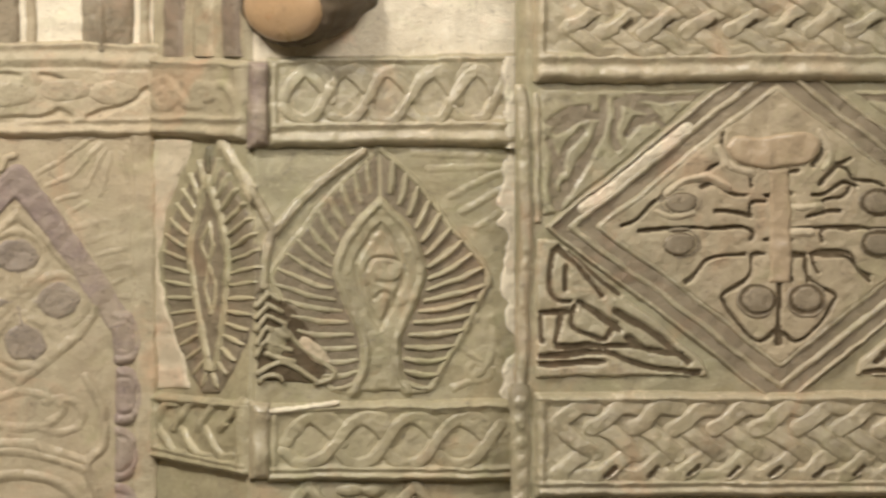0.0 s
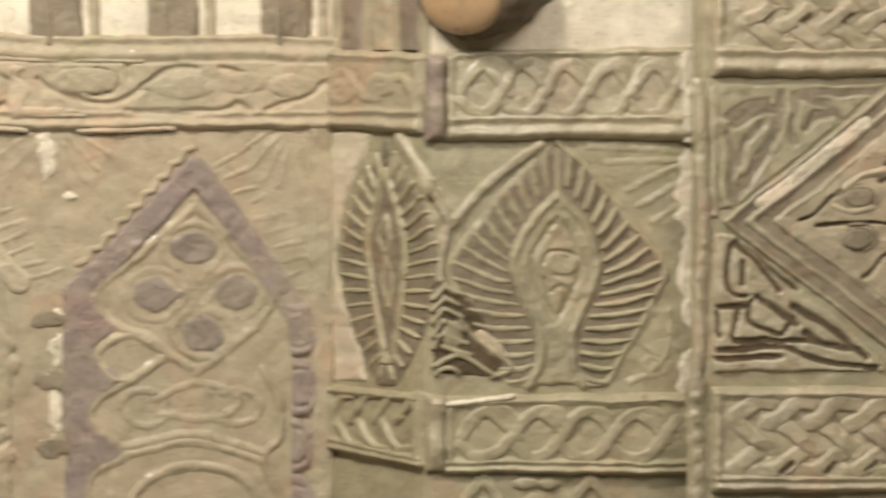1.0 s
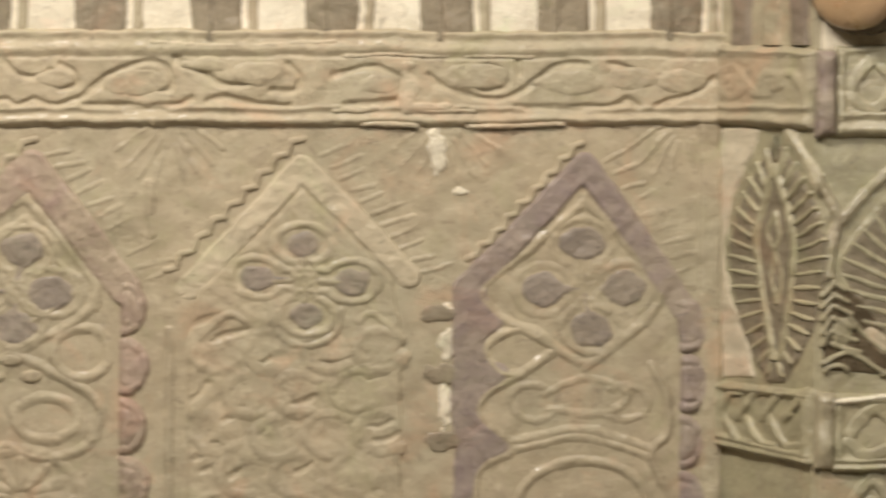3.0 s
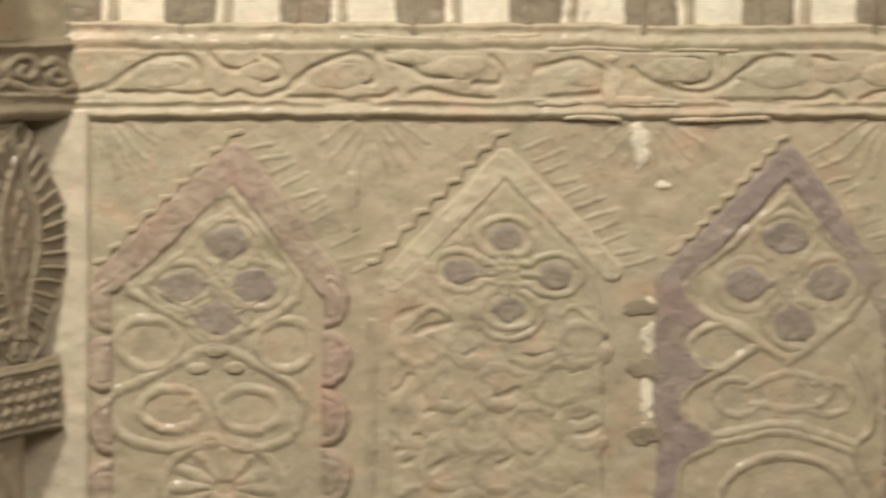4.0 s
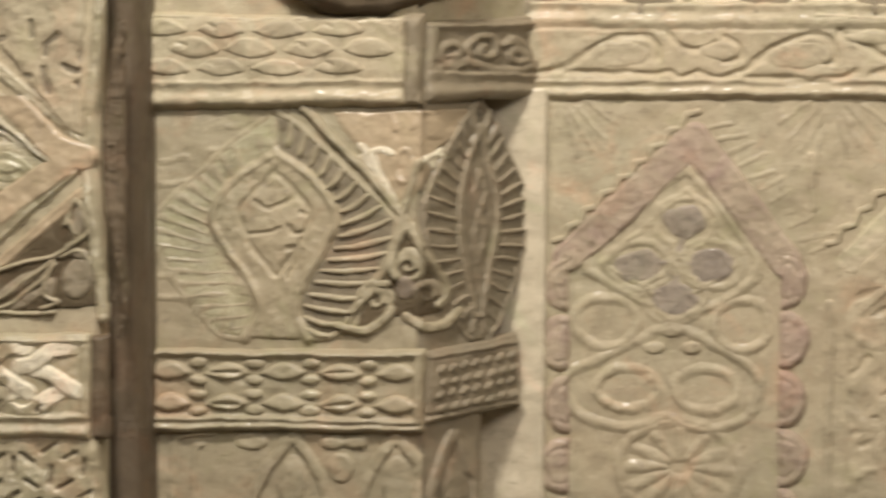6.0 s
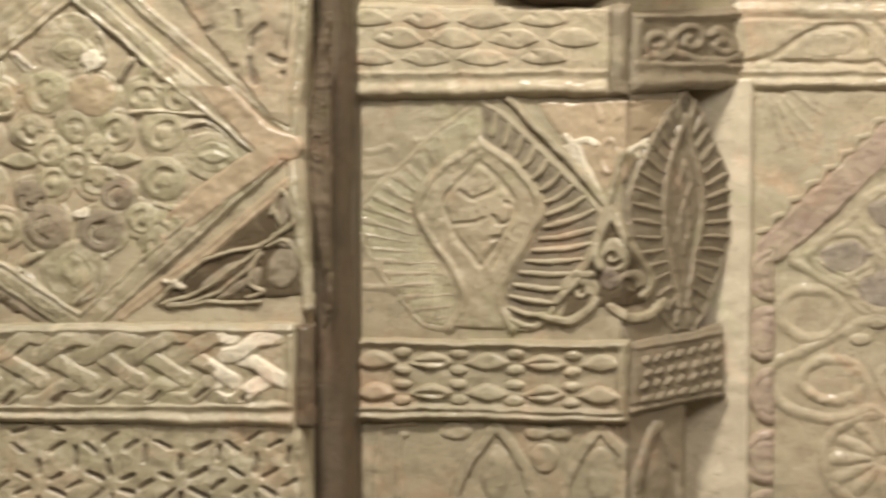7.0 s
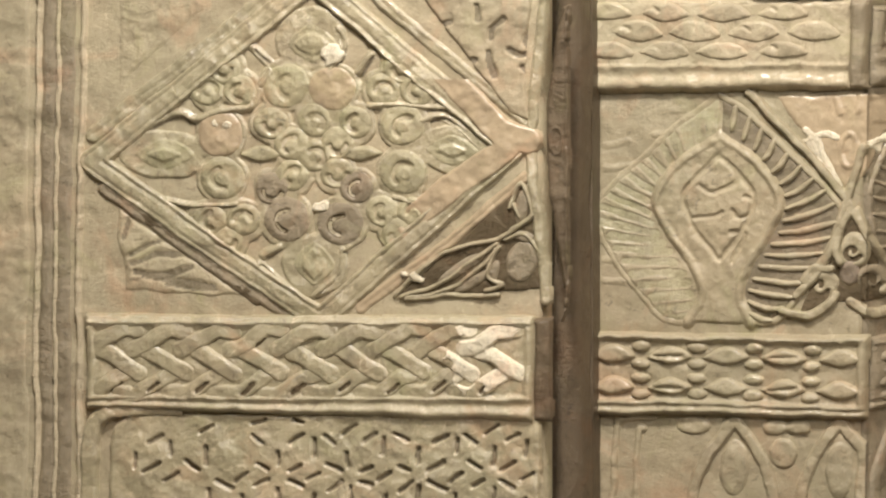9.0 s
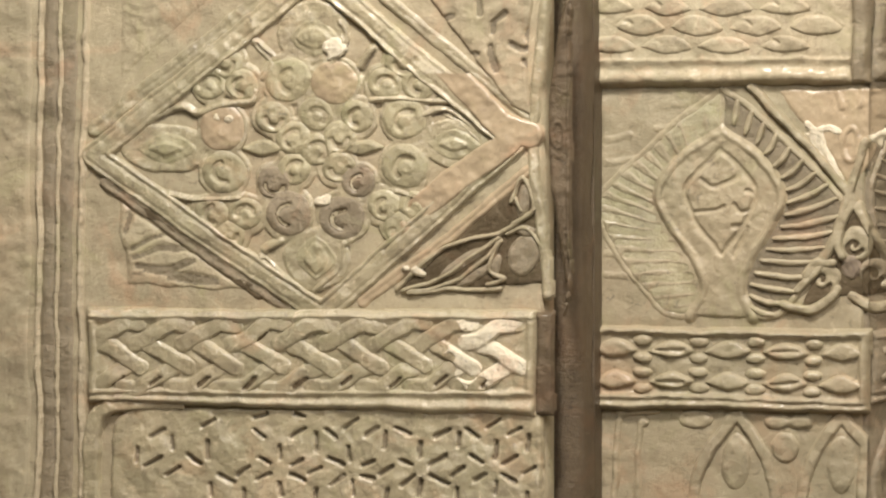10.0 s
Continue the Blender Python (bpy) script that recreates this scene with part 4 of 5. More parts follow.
relief("corner_fillet", left_pilaster, DUN, LEFT_FRONT, (80, 770, 300, 1300), lambda x, y: top(strokes(x, y, [curve([(180, 782), (126, 786), (112, 830), (106, 1290)]), curve([(160, 800), (148, 850), (140, 1290)])], 6, 7),
       raised(disc(x, y, 250, 795, 30, 16), 8, 9)), 3)


# ---- the upper wall: cream ground, stained ribs, round bosses ----
upper = thing("upper_panel", "cream plaster field with brown vertical ribs above the frieze", "carved panel", (0.0, 0.0, 1.5))
relief("ground", upper, CREAM, NICHE, (20, -420, 1580, 70), lambda x, y: np.ones(x.shape) * 0.1, 9, slab=True)
for k in range(-1, 8):
    cx = 265 + 204 * k
    if 0 < cx < 1560:
        relief("rib", upper, UMBER, NICHE, (cx - 70, -420, cx + 70, 62), lambda x, y: top(raised(np.abs(x - cx) - 46, 10, 22), raised(np.abs(x - cx + 14) - 7, 18, 8)), 4, wear=0.4)
        relief("rib", upper, TAN, NICHE, (cx + 44, -420, cx + 92, 62), lambda x, y: raised(np.abs(x - cx - 66) - 9, 7, 8), 4)
for pan, x0, x1, mat, yb in ((LEFT_FRONT, 40, 552, TAN, 60), (RIGHT_FRONT, 442, 935, CREAM, 120), (LEFT_SIDE, 545, 790, TAN, 60), (RIGHT_SIDE, 240, 450, TAN, 120)):
    relief("face", upper, mat, pan, (x0, -420, x1, yb), lambda x, y: np.ones(x.shape) * 0.1, 8, slab=True)
for k in range(4):
    cx = 255 + 52 * k
    relief("rib", upper, BROWN if k % 2 else TAN, RIGHT_SIDE, (cx - 30, -420, cx + 30, 100), lambda x, y: raised(np.abs(x - cx) - 17, 10, 12), 4)


def boss(base, face, rx, rz, label, face_material):
    """A round boss: a short turned drum with rolled rim and a smooth face."""
    p = thing("boss", label, "boss", base, "bosses over the pilasters")
    base, face = Vector(base), Vector(face)
    ax = (face - base).normalized()
    side = ax.cross(Vector((0, 0, 1))).normalized()
    up = side.cross(ax)

    def lathe(name, prof, mat, lab="", flutes=0.0):
        n = 90
        v, f = [], []
        for t, r in prof:
            c = base + (face - base) * t
            for i in range(n):
                a = 6.28319 * i / n
                g = r * (1 + flutes * math.cos(15 * a + 9 * t))
                v.append(tuple(c + side * (rx * g * math.cos(a)) + up * (rz * g * math.sin(a))))
        for j in range(len(prof) - 1):
            for i in range(n):
                k = (i + 1) % n
                f.append((j * n + i, j * n + k, (j + 1) * n + k, (j + 1) * n + i))
        mesh_part(name, v, f, mat, p, lab)
    lathe("drum", [(-0.6, 1.42), (0.0, 1.42), (0.3, 1.38), (0.42, 1.3), (0.5, 1.36), (0.72, 1.3), (0.82, 1.18), (0.9, 1.2), (0.97, 1.06), (0.98, 0.93)], DARK, "", 0.022)
    lathe("face_disc", [(0.97, 0.97), (1.02, 0.93), (1.06, 0.8), (1.09, 0.5), (1.1, 0.02)], face_material, "smooth ochre face")
    return p


boss((0.530, -0.07, 1.540), (0.466, -0.150, 1.511), 0.039, 0.030, "round stucco boss with smooth ochre face above a pilaster beam", AMBER)
boss((-0.516, -0.09, 1.540), (-0.507, -0.142, 1.537), 0.068, 0.050, "brown-stained round stucco boss above a pilaster beam", BROWN)


# ---- outer panel with the rosette lozenge ----
left_panel = thing("carved_panel", "tan carved stucco panel with rosette in a lozenge frame", "carved panel", (-0.97, -0.2, 0.0), "outer panels")
prism("slab", [(-1.60, 0.06), (-1.60, -0.206), (-0.742, -0.206), (-0.742, 0.06)], 0.0, 2.6, TAN, left_panel)
relief("ground", left_panel, TAN, LEFT_PANEL, (-350, -500, 966, 1500), lambda x, y: np.ones(x.shape) * 0.1, 7, slab=True)
for px, w, h, mat in ((18, 36, 6, TAN), (88, 12, 7, UMBER), (118, 13, 6, UMBER), (146, 6, 12, BAND), (70, 5, 12, BAND), (104, 4, 12, BAND)):
    relief("moulding", left_panel, mat, LEFT_PANEL, (px - w - 12, -300, px + w + 12, 1300), lambda x, y: raised(np.abs(x - px - (y - 400) * -0.008) - w, h + 3 * (grainy(x, y, 60, px) - 0.5), min(w, 9)), 3.5)
CORNERS = [(168, 275), (557, -48), (910, 252), (570, 556)]
relief("lozenge_frame", left_panel, WORN, LEFT_PANEL, (120, -110, 990, 600), lambda x, y: top(
    strokes(x, y, [CORNERS + CORNERS[:1]], 21, 12) - 5 * np.clip(1 - np.abs(line(x, y, CORNERS + CORNERS[:1]) - 12) / 4, 0, 1), strokes(x, y, [[(194, 272), (557, -22), (884, 253), (570, 534), (194, 272)]], 4, 14)), 3)
relief("lozenge_tip", left_panel, OCHRE, LEFT_PANEL, (660, 130, 990, 440), lambda x, y: strokes(x, y, [[(700, 400), (900, 250)], [(935, 240), (890, 225)], [(890, 225), (780, 110)]], 25, 14.5) - np.clip(0.16 * (775 - x), 0, 16) * grainy(x, y, 22, 3) * 1.6 - np.clip(0.1 * (150 - y), 0, 8), 2.6)


FLOWERS = []


def roundel(px, py, r, mat=None, turn=0.0):
    """A low round boss with a curl cut into it."""
    FLOWERS.append((px, py, r))
    relief("roundel", left_panel, mat or OLIVE, LEFT_PANEL, (px - r - 9, py - r - 9, px + r + 9, py + r + 9), lambda x, y: top(
        raised(disc(x, y, px, py, r * 1.06, r), 7, 0.5 * r), raised(disc(x, y, px + 0.1 * r, py + 0.05 * r, r * 0.34), 9, 6)), 2.2, base=3,
        cuts=[] if mat is OCHRE else [arc(px + 0.08 * r, py + 0.06 * r, r * 0.52, r * 0.48, turn, turn + 170, 12)], cut_w=6.5, cut_d=5.5, bed_shade=SHADE if mat is UMBER else None)


def bud(px, py, rx, ry):
    """A pointed leaf with a raised rim and a heart."""
    def lens(x, y):
        u, w = ((x - px) / rx, (y - py) / ry) if rx > ry else ((y - py) / ry, (x - px) / rx)
        return (np.abs(w) - np.maximum(0, 1 - np.abs(u) ** 1.5) ** 0.8) * min(rx, ry) * 0.8 + np.maximum(0, np.abs(u) - 1) * 30
    relief("bud", left_panel, OLIVE, LEFT_PANEL, (px - rx - 10, py - ry - 10, px + rx + 10, py + ry + 10), lambda x, y: top(
        raised(lens(x, y), 8, 6), raised(lens(x, y) + 13, 13, 6)), 2.2)


for px, py, r, m in ((395, 228, 36, OCHRE), (398, 303, 34, None), (718, 212, 34, None), (718, 295, 36, None), (512, 142, 36, None), (594, 148, 36, OCHRE), (512, 378, 36, UMBER), (606, 386, 34, UMBER)):
    roundel(px, py, r * 1.1, m, 40 + px % 90)
for px, py, s in ((400, 138, 1), (712, 136, 1), (405, 390, 1), (708, 378, 1)):
    for q in range(3):
        a = radians({(400, 138): -90, (712, 136): -90, (405, 390): 90, (708, 378): 90}[(px, py)] + 120 * q)
        roundel(px + 33 * math.cos(a), py + 26 * math.sin(a), 29, None, 90 * q)
for px, py in ((485, 208), (560, 205), (632, 208), (520, 245), (600, 245), (485, 325), (560, 265), (635, 322), (522, 300), (600, 296)):
    roundel(px, py, 29, UMBER if py > 310 else None, 3 * px % 360)
for px, py, rx, ry in ((295, 262, 56, 30), (805, 256, 48, 30), (556, 68, 44, 38), (562, 455, 40, 40), (640, 262, 42, 14), (470, 262, 40, 14)):
    bud(px, py, rx, ry)
rosette = lambda x, y: np.minimum.reduce([disc(x, y, px, py, r + 9) for px, py, r in FLOWERS] + [disc(x, y, px, py, rx, ry) for px, py, rx, ry in ((290, 262, 75, 44), (810, 256, 66, 46), (556, 62, 62, 56), (562, 458, 58, 58))])
relief("rosette_ground", left_panel, WORN, LEFT_PANEL, (190, -30, 900, 530), lambda x, y: raised(rosette(x, y) + 10 * (grainy(x, y, 40, 3) - 0.5), 5, 5), 2.6, "worn tan ground of the rosette", wear=0.2)
for q in ([(215, 250), (270, 212), (320, 190), (350, 204), (390, 190), (445, 181), (452, 160)], [(452, 72), (478, 98), (486, 114), (468, 140)], [(860, 262), (790, 345), (750, 352), (700, 340)], [(752, 204), (790, 196), (850, 244)], [(600, 40), (608, 80), (585, 120)],
          [(300, 345), (350, 352), (420, 350)], [(470, 440), (500, 424)], [(560, 512), (606, 470), (612, 430)], [(462, 455), (545, 530)], [(676, 448), (590, 530)], [(660, 180), (690, 176), (790, 180)], [(640, 120), (660, 85)]):
    xs, ys = [p[0] for p in q], [p[1] for p in q]
    relief("worn_ridge", left_panel, WORN, LEFT_PANEL, (min(xs) - 20, min(ys) - 20, max(xs) + 20, max(ys) + 20), lambda x, y: soft_strokes(x, y, [curve(q)], 10, 11), 2.4, cuts=[[(a + 5, b + 7) for a, b in curve(q)]], cut_w=4, cut_d=7, bed_shade=SUNK)
# Shade of the deep carved corner, coloured in as a dark sheet.
relief("corner_ground", left_panel, SHADE, LEFT_PANEL, (695, 300, 985, 530), lambda x, y: raised(inside(x, y, [(705, 514), (934, 306), (952, 380), (968, 500)]), 3, 4), 3, "dark sheet as the shade behind a leaf", wear=0.1)
relief("corner_leaf", left_panel, TAN, LEFT_PANEL, (190, 340, 470, 520), lambda x, y: raised(inside(x, y, [(212, 356), (240, 375), (440, 512), (222, 504)]) + 12 * (grainy(x, y, 40, 3) - 0.5), 5, 14), 2.6, wear=0.3, floor=-3,
       cuts=[curve(q, 4) for q in ([(236, 440), (262, 424), (290, 412)], [(240, 455), (290, 438), (330, 440)], [(244, 470), (300, 474), (340, 462)], [(262, 478), (320, 486), (382, 496)], [(300, 492), (350, 500), (384, 500)], [(222, 410), (232, 380)])], cut_w=7, cut_d=8, bed_shade=SUNK)
# Shadow along the lozenge's lower-left side, painted as a dark stripe.
relief("groove", left_panel, SHADE, LEFT_PANEL, (230, 345, 480, 535), lambda x, y: strokes(x, y, [curve([(246, 366), (330, 424), (400, 478), (458, 520)])], 9, 2.2) + 2 * grainy(x, y, 20, 5) - 1.2, 2.6, "dark stripe painted as the frame's shadow", wear=0.1, base=1)
for q in ([(885, 412), (820, 424), (760, 455), (702, 512)], [(882, 420), (840, 450), (780, 490), (712, 516)], [(885, 426), (858, 458), (800, 500), (722, 518)], [(880, 430), (868, 478), (892, 492), (862, 502)], [(722, 519), (800, 512), (885, 510)],
          [(905, 356), (926, 312), (944, 368), (906, 396)], [(886, 412), (930, 382), (946, 368)], [(896, 414), (930, 402), (956, 432)], [(912, 350), (922, 372)]):
    xs, ys = [p[0] for p in q], [p[1] for p in q]
    relief("leaf_stem", left_panel, DUN, LEFT_PANEL, (min(xs) - 16, min(ys) - 16, max(xs) + 16, max(ys) + 16), lambda x, y: strokes(x, y, [curve(q)], 4.5, 11), 2.4)
for px, py, rx, ry, tilt in ((926, 356, 12, 34, 0.15), (926, 452, 30, 38, 0.3), (820, 462, 52, 12, -0.55), (842, 486, 44, 10, -0.5), (878, 470, 9, 24, 0.2), (930, 408, 22, 12, 0.2)):
    relief("leaf_blade", left_panel, UMBER, LEFT_PANEL, (px - 60, py - 55, px + 60, py + 55), lambda x, y: raised(disc(
        (x - px) * math.cos(tilt) + (y - py) * math.sin(tilt), (y - py) * math.cos(tilt) - (x - px) * math.sin(tilt), 0, 0, rx, ry), 9, 9), 2.4)
nicks = [[(846, 0), (850, 22)], [(892, 26), (874, 38), (872, 58)], [(814, 74), (820, 98), (842, 94)], [(868, 84), (872, 104), (878, 124)], [(948, 50), (934, 62), (944, 84)], [(800, 30), (784, 36)], [(905, 80), (925, 88), (945, 82)], [(930, 110), (940, 120)]]
relief("corner_leaf", left_panel, TAN, LEFT_PANEL, (690, -110, 960, 225), lambda x, y: raised(inside(x, y, [(690, -100), (948, -100), (938, 60), (934, 128), (938, 205), (905, 190)]), 9, 6), 2.4, wear=0.3, cuts=[curve(q, 4) for q in nicks], cut_w=8, cut_d=9, bed_shade=SUNK)
relief("corner_leaf", left_panel, TAN, LEFT_PANEL, (170, -110, 500, 200), lambda x, y: raised(inside(x, y, [(215, -100), (470, -100), (300, 60), (215, 140)]), 3, 20), 3, floor=-2, cuts=[curve([(215, 10), (260, 20), (300, 5)]), curve([(330, -40), (360, -20), (420, -30)])], cut_w=6, cut_d=5)
for q, w, mat in (([(170, 228), (360, 78), (535, -62)], 15, WORN), ([(610, -70), (780, 78), (938, 208)], 12, WORN), ([(190, 322), (340, 428), (505, 540)], 13, UMBER), ([(640, 535), (800, 415), (935, 300)], 10, OCHRE)):
    relief("lozenge_band", left_panel, mat, LEFT_PANEL, (min(q[0][0], q[-1][0]) - 25, min(q[0][1], q[-1][1]) - 25, max(q[0][0], q[-1][0]) + 25, max(q[0][1], q[-1][1]) + 25),
           lambda x, y: strokes(x, y, [q], w, 8) - 4 * np.clip(1 - line(x, y, q) / 3, 0, 1), 2.8, wear=0.5)
# A low dark strip down the edge mouldings.
for q in ([(40, -300), (42, 1200)],):
    relief("groove", left_panel, SUNK, LEFT_PANEL, (q[0][0] - 40, q[0][1] - 20, q[0][0] + 40, q[1][1] + 20), lambda x, y: strokes(x, y, [q], 9 if q[0][0] > 100 else 4, 2.5), 3, "dark vertical strip", wear=0.1)
relief("edge_bead", left_panel, WORN, LEFT_PANEL, (930, -300, 1000, 560), lambda x, y: strokes(x, y, [curve([(972, -200), (966, 0), (944, 200), (940, 260), (958, 400), (972, 520)])], 10, 11), 3)

band = thing("plaited_band", "tan carved stucco band with flat plait, glossy at one end", "carved band", (-0.94, -0.22, 1.16), "plaited bands")
strands = plait_lines(178, 930, 568, 690, 84)
band_block("plait", band, LEFT_PANEL, WORN, 158, 952, ((545, 566, 690, 712), (548, 566, 694, 738)), strands, 14.5, 5, True, proud=30)
# Highlight at the band's end, painted on as pale strand tops.
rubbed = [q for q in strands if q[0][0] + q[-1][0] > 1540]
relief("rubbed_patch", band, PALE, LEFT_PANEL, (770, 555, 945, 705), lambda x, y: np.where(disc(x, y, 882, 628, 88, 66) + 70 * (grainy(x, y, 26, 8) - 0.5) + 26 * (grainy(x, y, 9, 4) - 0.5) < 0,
       top(*[woven(x, y, q, 14.5, 6.4) for q in rubbed]), -1.0), 2.2, "pale painted highlight on the strands", wear=0.25, base=14.9)
# Stucco end facing away from the lamp, its shade painted dark.
relief("end_face", band, DARK, LEFT_PANEL, (946, 540, 1000, 745), lambda x, y: raised(rect(x, y, 950, 552, 982, 735), 16, 8), 3)
relief("stone_frame", left_panel, WORN, LEFT_PANEL, (120, 690, 330, 1300), lambda x, y: strokes(x, y, [curve([(330, 712), (236, 714), (188, 724), (166, 760), (160, 850), (158, 1290)])], 16, 18), 3)


def star_tracery(pan, parent, x0, x1, y0, y1, pitch, mat, worn_to):
    """A plate of six-rayed stars in short dark cuts, rubbed away towards one end."""
    rnd = random.Random(int(x0 + y0))
    marks, r = [], 0
    cy = y0 + 26
    while cy < y1 + 30:
        cx = x0 + (50 if r % 2 else 50 + pitch / 2)
        while cx < x1:
            for k in range(6):
                a = radians(30 + 60 * k + rnd.uniform(-7, 7))
                if rnd.random() < 0.35 + (cx - x0) / worn_to:
                    u, w = rnd.uniform(17, 24), rnd.uniform(40, 50)
                    marks.append([(cx + u * math.cos(a), cy + u * math.sin(a)), (cx + w * math.cos(a), cy + w * math.sin(a))])
            if rnd.random() < (cx - x0) / worn_to:
                marks.append([(cx + pitch / 2 - 12, cy + 8), (cx + pitch / 2 + 10, cy - 6)])
            cx += pitch
        cy += 0.66 * pitch
        r += 1
    marks = [q for q in marks if min(p[0] for p in q) > x0 + 12 and max(p[0] for p in q) < x1 - 8 and min(p[1] for p in q) > y0 + 8]
    plate = [(x1, y0), (x1, y1 + 20), (x0, y1 + 20), (x0, y0 + 60), (x0 + 10, y0 + 24), (x0 + 34, y0 + 4), (x0 + 70, y0)]

    def height(x, y):
        gx = (x - x0) / pitch * 2
        return raised(inside(x, y, plate), 12, 8) - 1.5 * np.cos(6.2832 * gx) * np.cos((y - y0) / pitch * 9.5) - 1.5
    relief("star_tracery", parent, mat, pan, (x0 - 9, y0 - 9, x1 + 9, y1), height, 2.4, wear=0.25, cuts=marks, cut_w=5.2, cut_d=9, bed_shade=SUNK)


star_tracery(LEFT_PANEL, left_panel, 196, 960, 722, 1150, 126, WORN, 560)

# Small gloss highlights of the rosette, painted as pale spots.
for px, py, rx, ry in ((590, 84, 18, 20), (574, 360, 11, 10), (402, 212, 20, 7), (735, 478, 18, 6)):
    relief("rubbed_spot", left_panel, PALE, LEFT_PANEL, (px - rx - 9, py - ry - 9, px + rx + 9, py + ry + 9), lambda x, y: raised(disc(x, y, px, py, rx, ry) + 16 * (grainy(x, y, 11, px % 9) - 0.45), 3, 5), 2.2, "small pale painted glint", base=8)

# the dark post in the reveal beside the panel
post = thing("post", "dark brown timber post with carved eye motif beside a panel", "post", (-0.705, -0.16, 0.0))
v, f = [], []
NZ = 60
for j in range(NZ + 1):
    z = 0.2 + 2.2 * j / NZ
    for i in range(13):
        a = math.pi * i / 12
        r = 0.0205 * (1 + 0.05 * math.sin(z * 37) + 0.04 * math.sin(z * 91 + i) + (0.06 if i % 3 == 0 else 0.0))
        v.append((-0.7190 - r * math.cos(a) + 0.001 * math.sin(z * 19), -0.155 - 1.2 * r * math.sin(a), z))
    if j:
        f += [((j - 1) * 13 + i, (j - 1) * 13 + i + 1, j * 13 + i + 1, j * 13 + i) for i in range(12)]
mesh_part("shaft", v, f, DARK, post)
prism("backing", [(-0.740, 0.05), (-0.740, -0.15), (-0.697, -0.15), (-0.697, 0.05)], 0.0, 2.6, DARK, post)
relief("carved_facet", post, DARK, LEFT_PANEL, (950, -40, 1035, 560), lambda x, y: top(
    raised(inside(x, y, curve([(1003, 0), (978, 130), (968, 240), (980, 360), (1003, 500)]) + [(1010, 500), (1010, 0)]), 12, 10), strokes(x, y, [arc(986, 240, 12, 22, 0, 360, 18)], 3, 17), strokes(x, y, [curve([(1013, 0), (1004, 240), (1010, 500), (1000, 560)])], 2.5, 19)), 2.5)

# ---- outer panel with the tree lozenge ----
right_panel = thing("carved_panel", "olive-tan carved stucco panel with tree figure in a lozenge frame", "carved panel", (0.9, -0.18, 0.0), "outer panels")
prism("slab", [(1.50, 0.06), (1.50, -0.186), (0.680, -0.186), (0.664, 0.06)], 0.0, 2.6, OLIVE, right_panel)
relief("ground", right_panel, OLIVE, RIGHT_PANEL, (925, -500, 2200, 1500), lambda x, y: np.ones(x.shape) * 0.1, 7, slab=True)
relief("edge_moulding", right_panel, WORN, RIGHT_PANEL, (905, 140, 965, 700), lambda x, y: top(
    strokes(x, y, [curve([(922, 160), (926, 300), (930, 420), (924, 560), (918, 690)])], 10, 12), strokes(x, y, [[(948, 170), (950, 390)]], 5, 8)), 3)
relief("edge_moulding", right_panel, WORN, RIGHT_PANEL, (890, 680, 960, 1300), lambda x, y: top(
    raised(np.abs(x - 920) - 16, 12, 8), *[raised(disc(x, y, 920, 715 + 34 * k, 12, 15), 18) for k in range(10)]), 3)
LOZ = [[(990, 402), (1372, 98), (1758, 402), (1380, 700)], [(1035, 402), (1372, 133), (1712, 402), (1380, 662)]]
RIDGES = [[(968, 402), (1372, 80), (1782, 402), (1380, 716)], [(1010, 402), (1372, 114), (1737, 402), (1380, 682)], [(1060, 402), (1372, 154), (1690, 402), (1380, 643)]]
for pts in LOZ:
    relief("lozenge_band", right_panel, UMBER, RIGHT_PANEL, (955, 142, 1830, 700), lambda x, y: strokes(x, y, [pts + pts[:1]], 16, 3.5), 3.5, "brown-stained band of the lozenge", wear=0.1)
for pts, w in zip(RIDGES, (4, 6.5, 6.5)):
    relief("lozenge_ridge", right_panel, WORN, RIGHT_PANEL, (955, 140, 1830, 700), lambda x, y: strokes(x, y, [pts + pts[:1]], w, 11), 2.8)


# Gloss streak on the upper ridge, painted as a pale stroke.
relief("rubbed_edge", right_panel, PALE, RIGHT_PANEL, (1020, 200, 1260, 400), lambda x, y: strokes(x, y, [[(1030, 372), (1110, 308), (1215, 228)]], 11, 6) - 5 * grainy(x, y, 14, 3), 2.6, "pale arris of wear and painted glint", base=5)


def mirrored(pts, axis=1382):
    return [curve(pts, 5), curve([(2 * axis - a, b) for a, b in pts], 5)]


figure = mirrored([(1306, 304), (1324, 306), (1327, 332)], 1358) + mirrored([(1327, 382), (1327, 359), (1352, 355)], 1360) + mirrored([(1328, 424), (1324, 405), (1225, 404), (1130, 409)], 1362)
figure += mirrored([(1212, 500), (1236, 476), (1258, 456), (1318, 451)], 1376) + mirrored([(1350, 449), (1330, 453), (1330, 476), (1318, 498), (1279, 520), (1282, 536), (1308, 578), (1346, 604), (1372, 586)], 1376)
figure += mirrored([(1266, 374), (1300, 376), (1322, 382)], 1376) + mirrored([(1100, 400), (1122, 388), (1160, 356)], 1376) + mirrored([(1168, 352), (1196, 326), (1240, 318), (1252, 300), (1272, 290)], 1376)
figure += mirrored([(1318, 345), (1290, 342), (1262, 322), (1240, 330)], 1376) + mirrored([(1398, 500), (1400, 458), (1422, 452)], 1412) + mirrored([(1374, 500), (1376, 560), (1374, 610)], 1377)
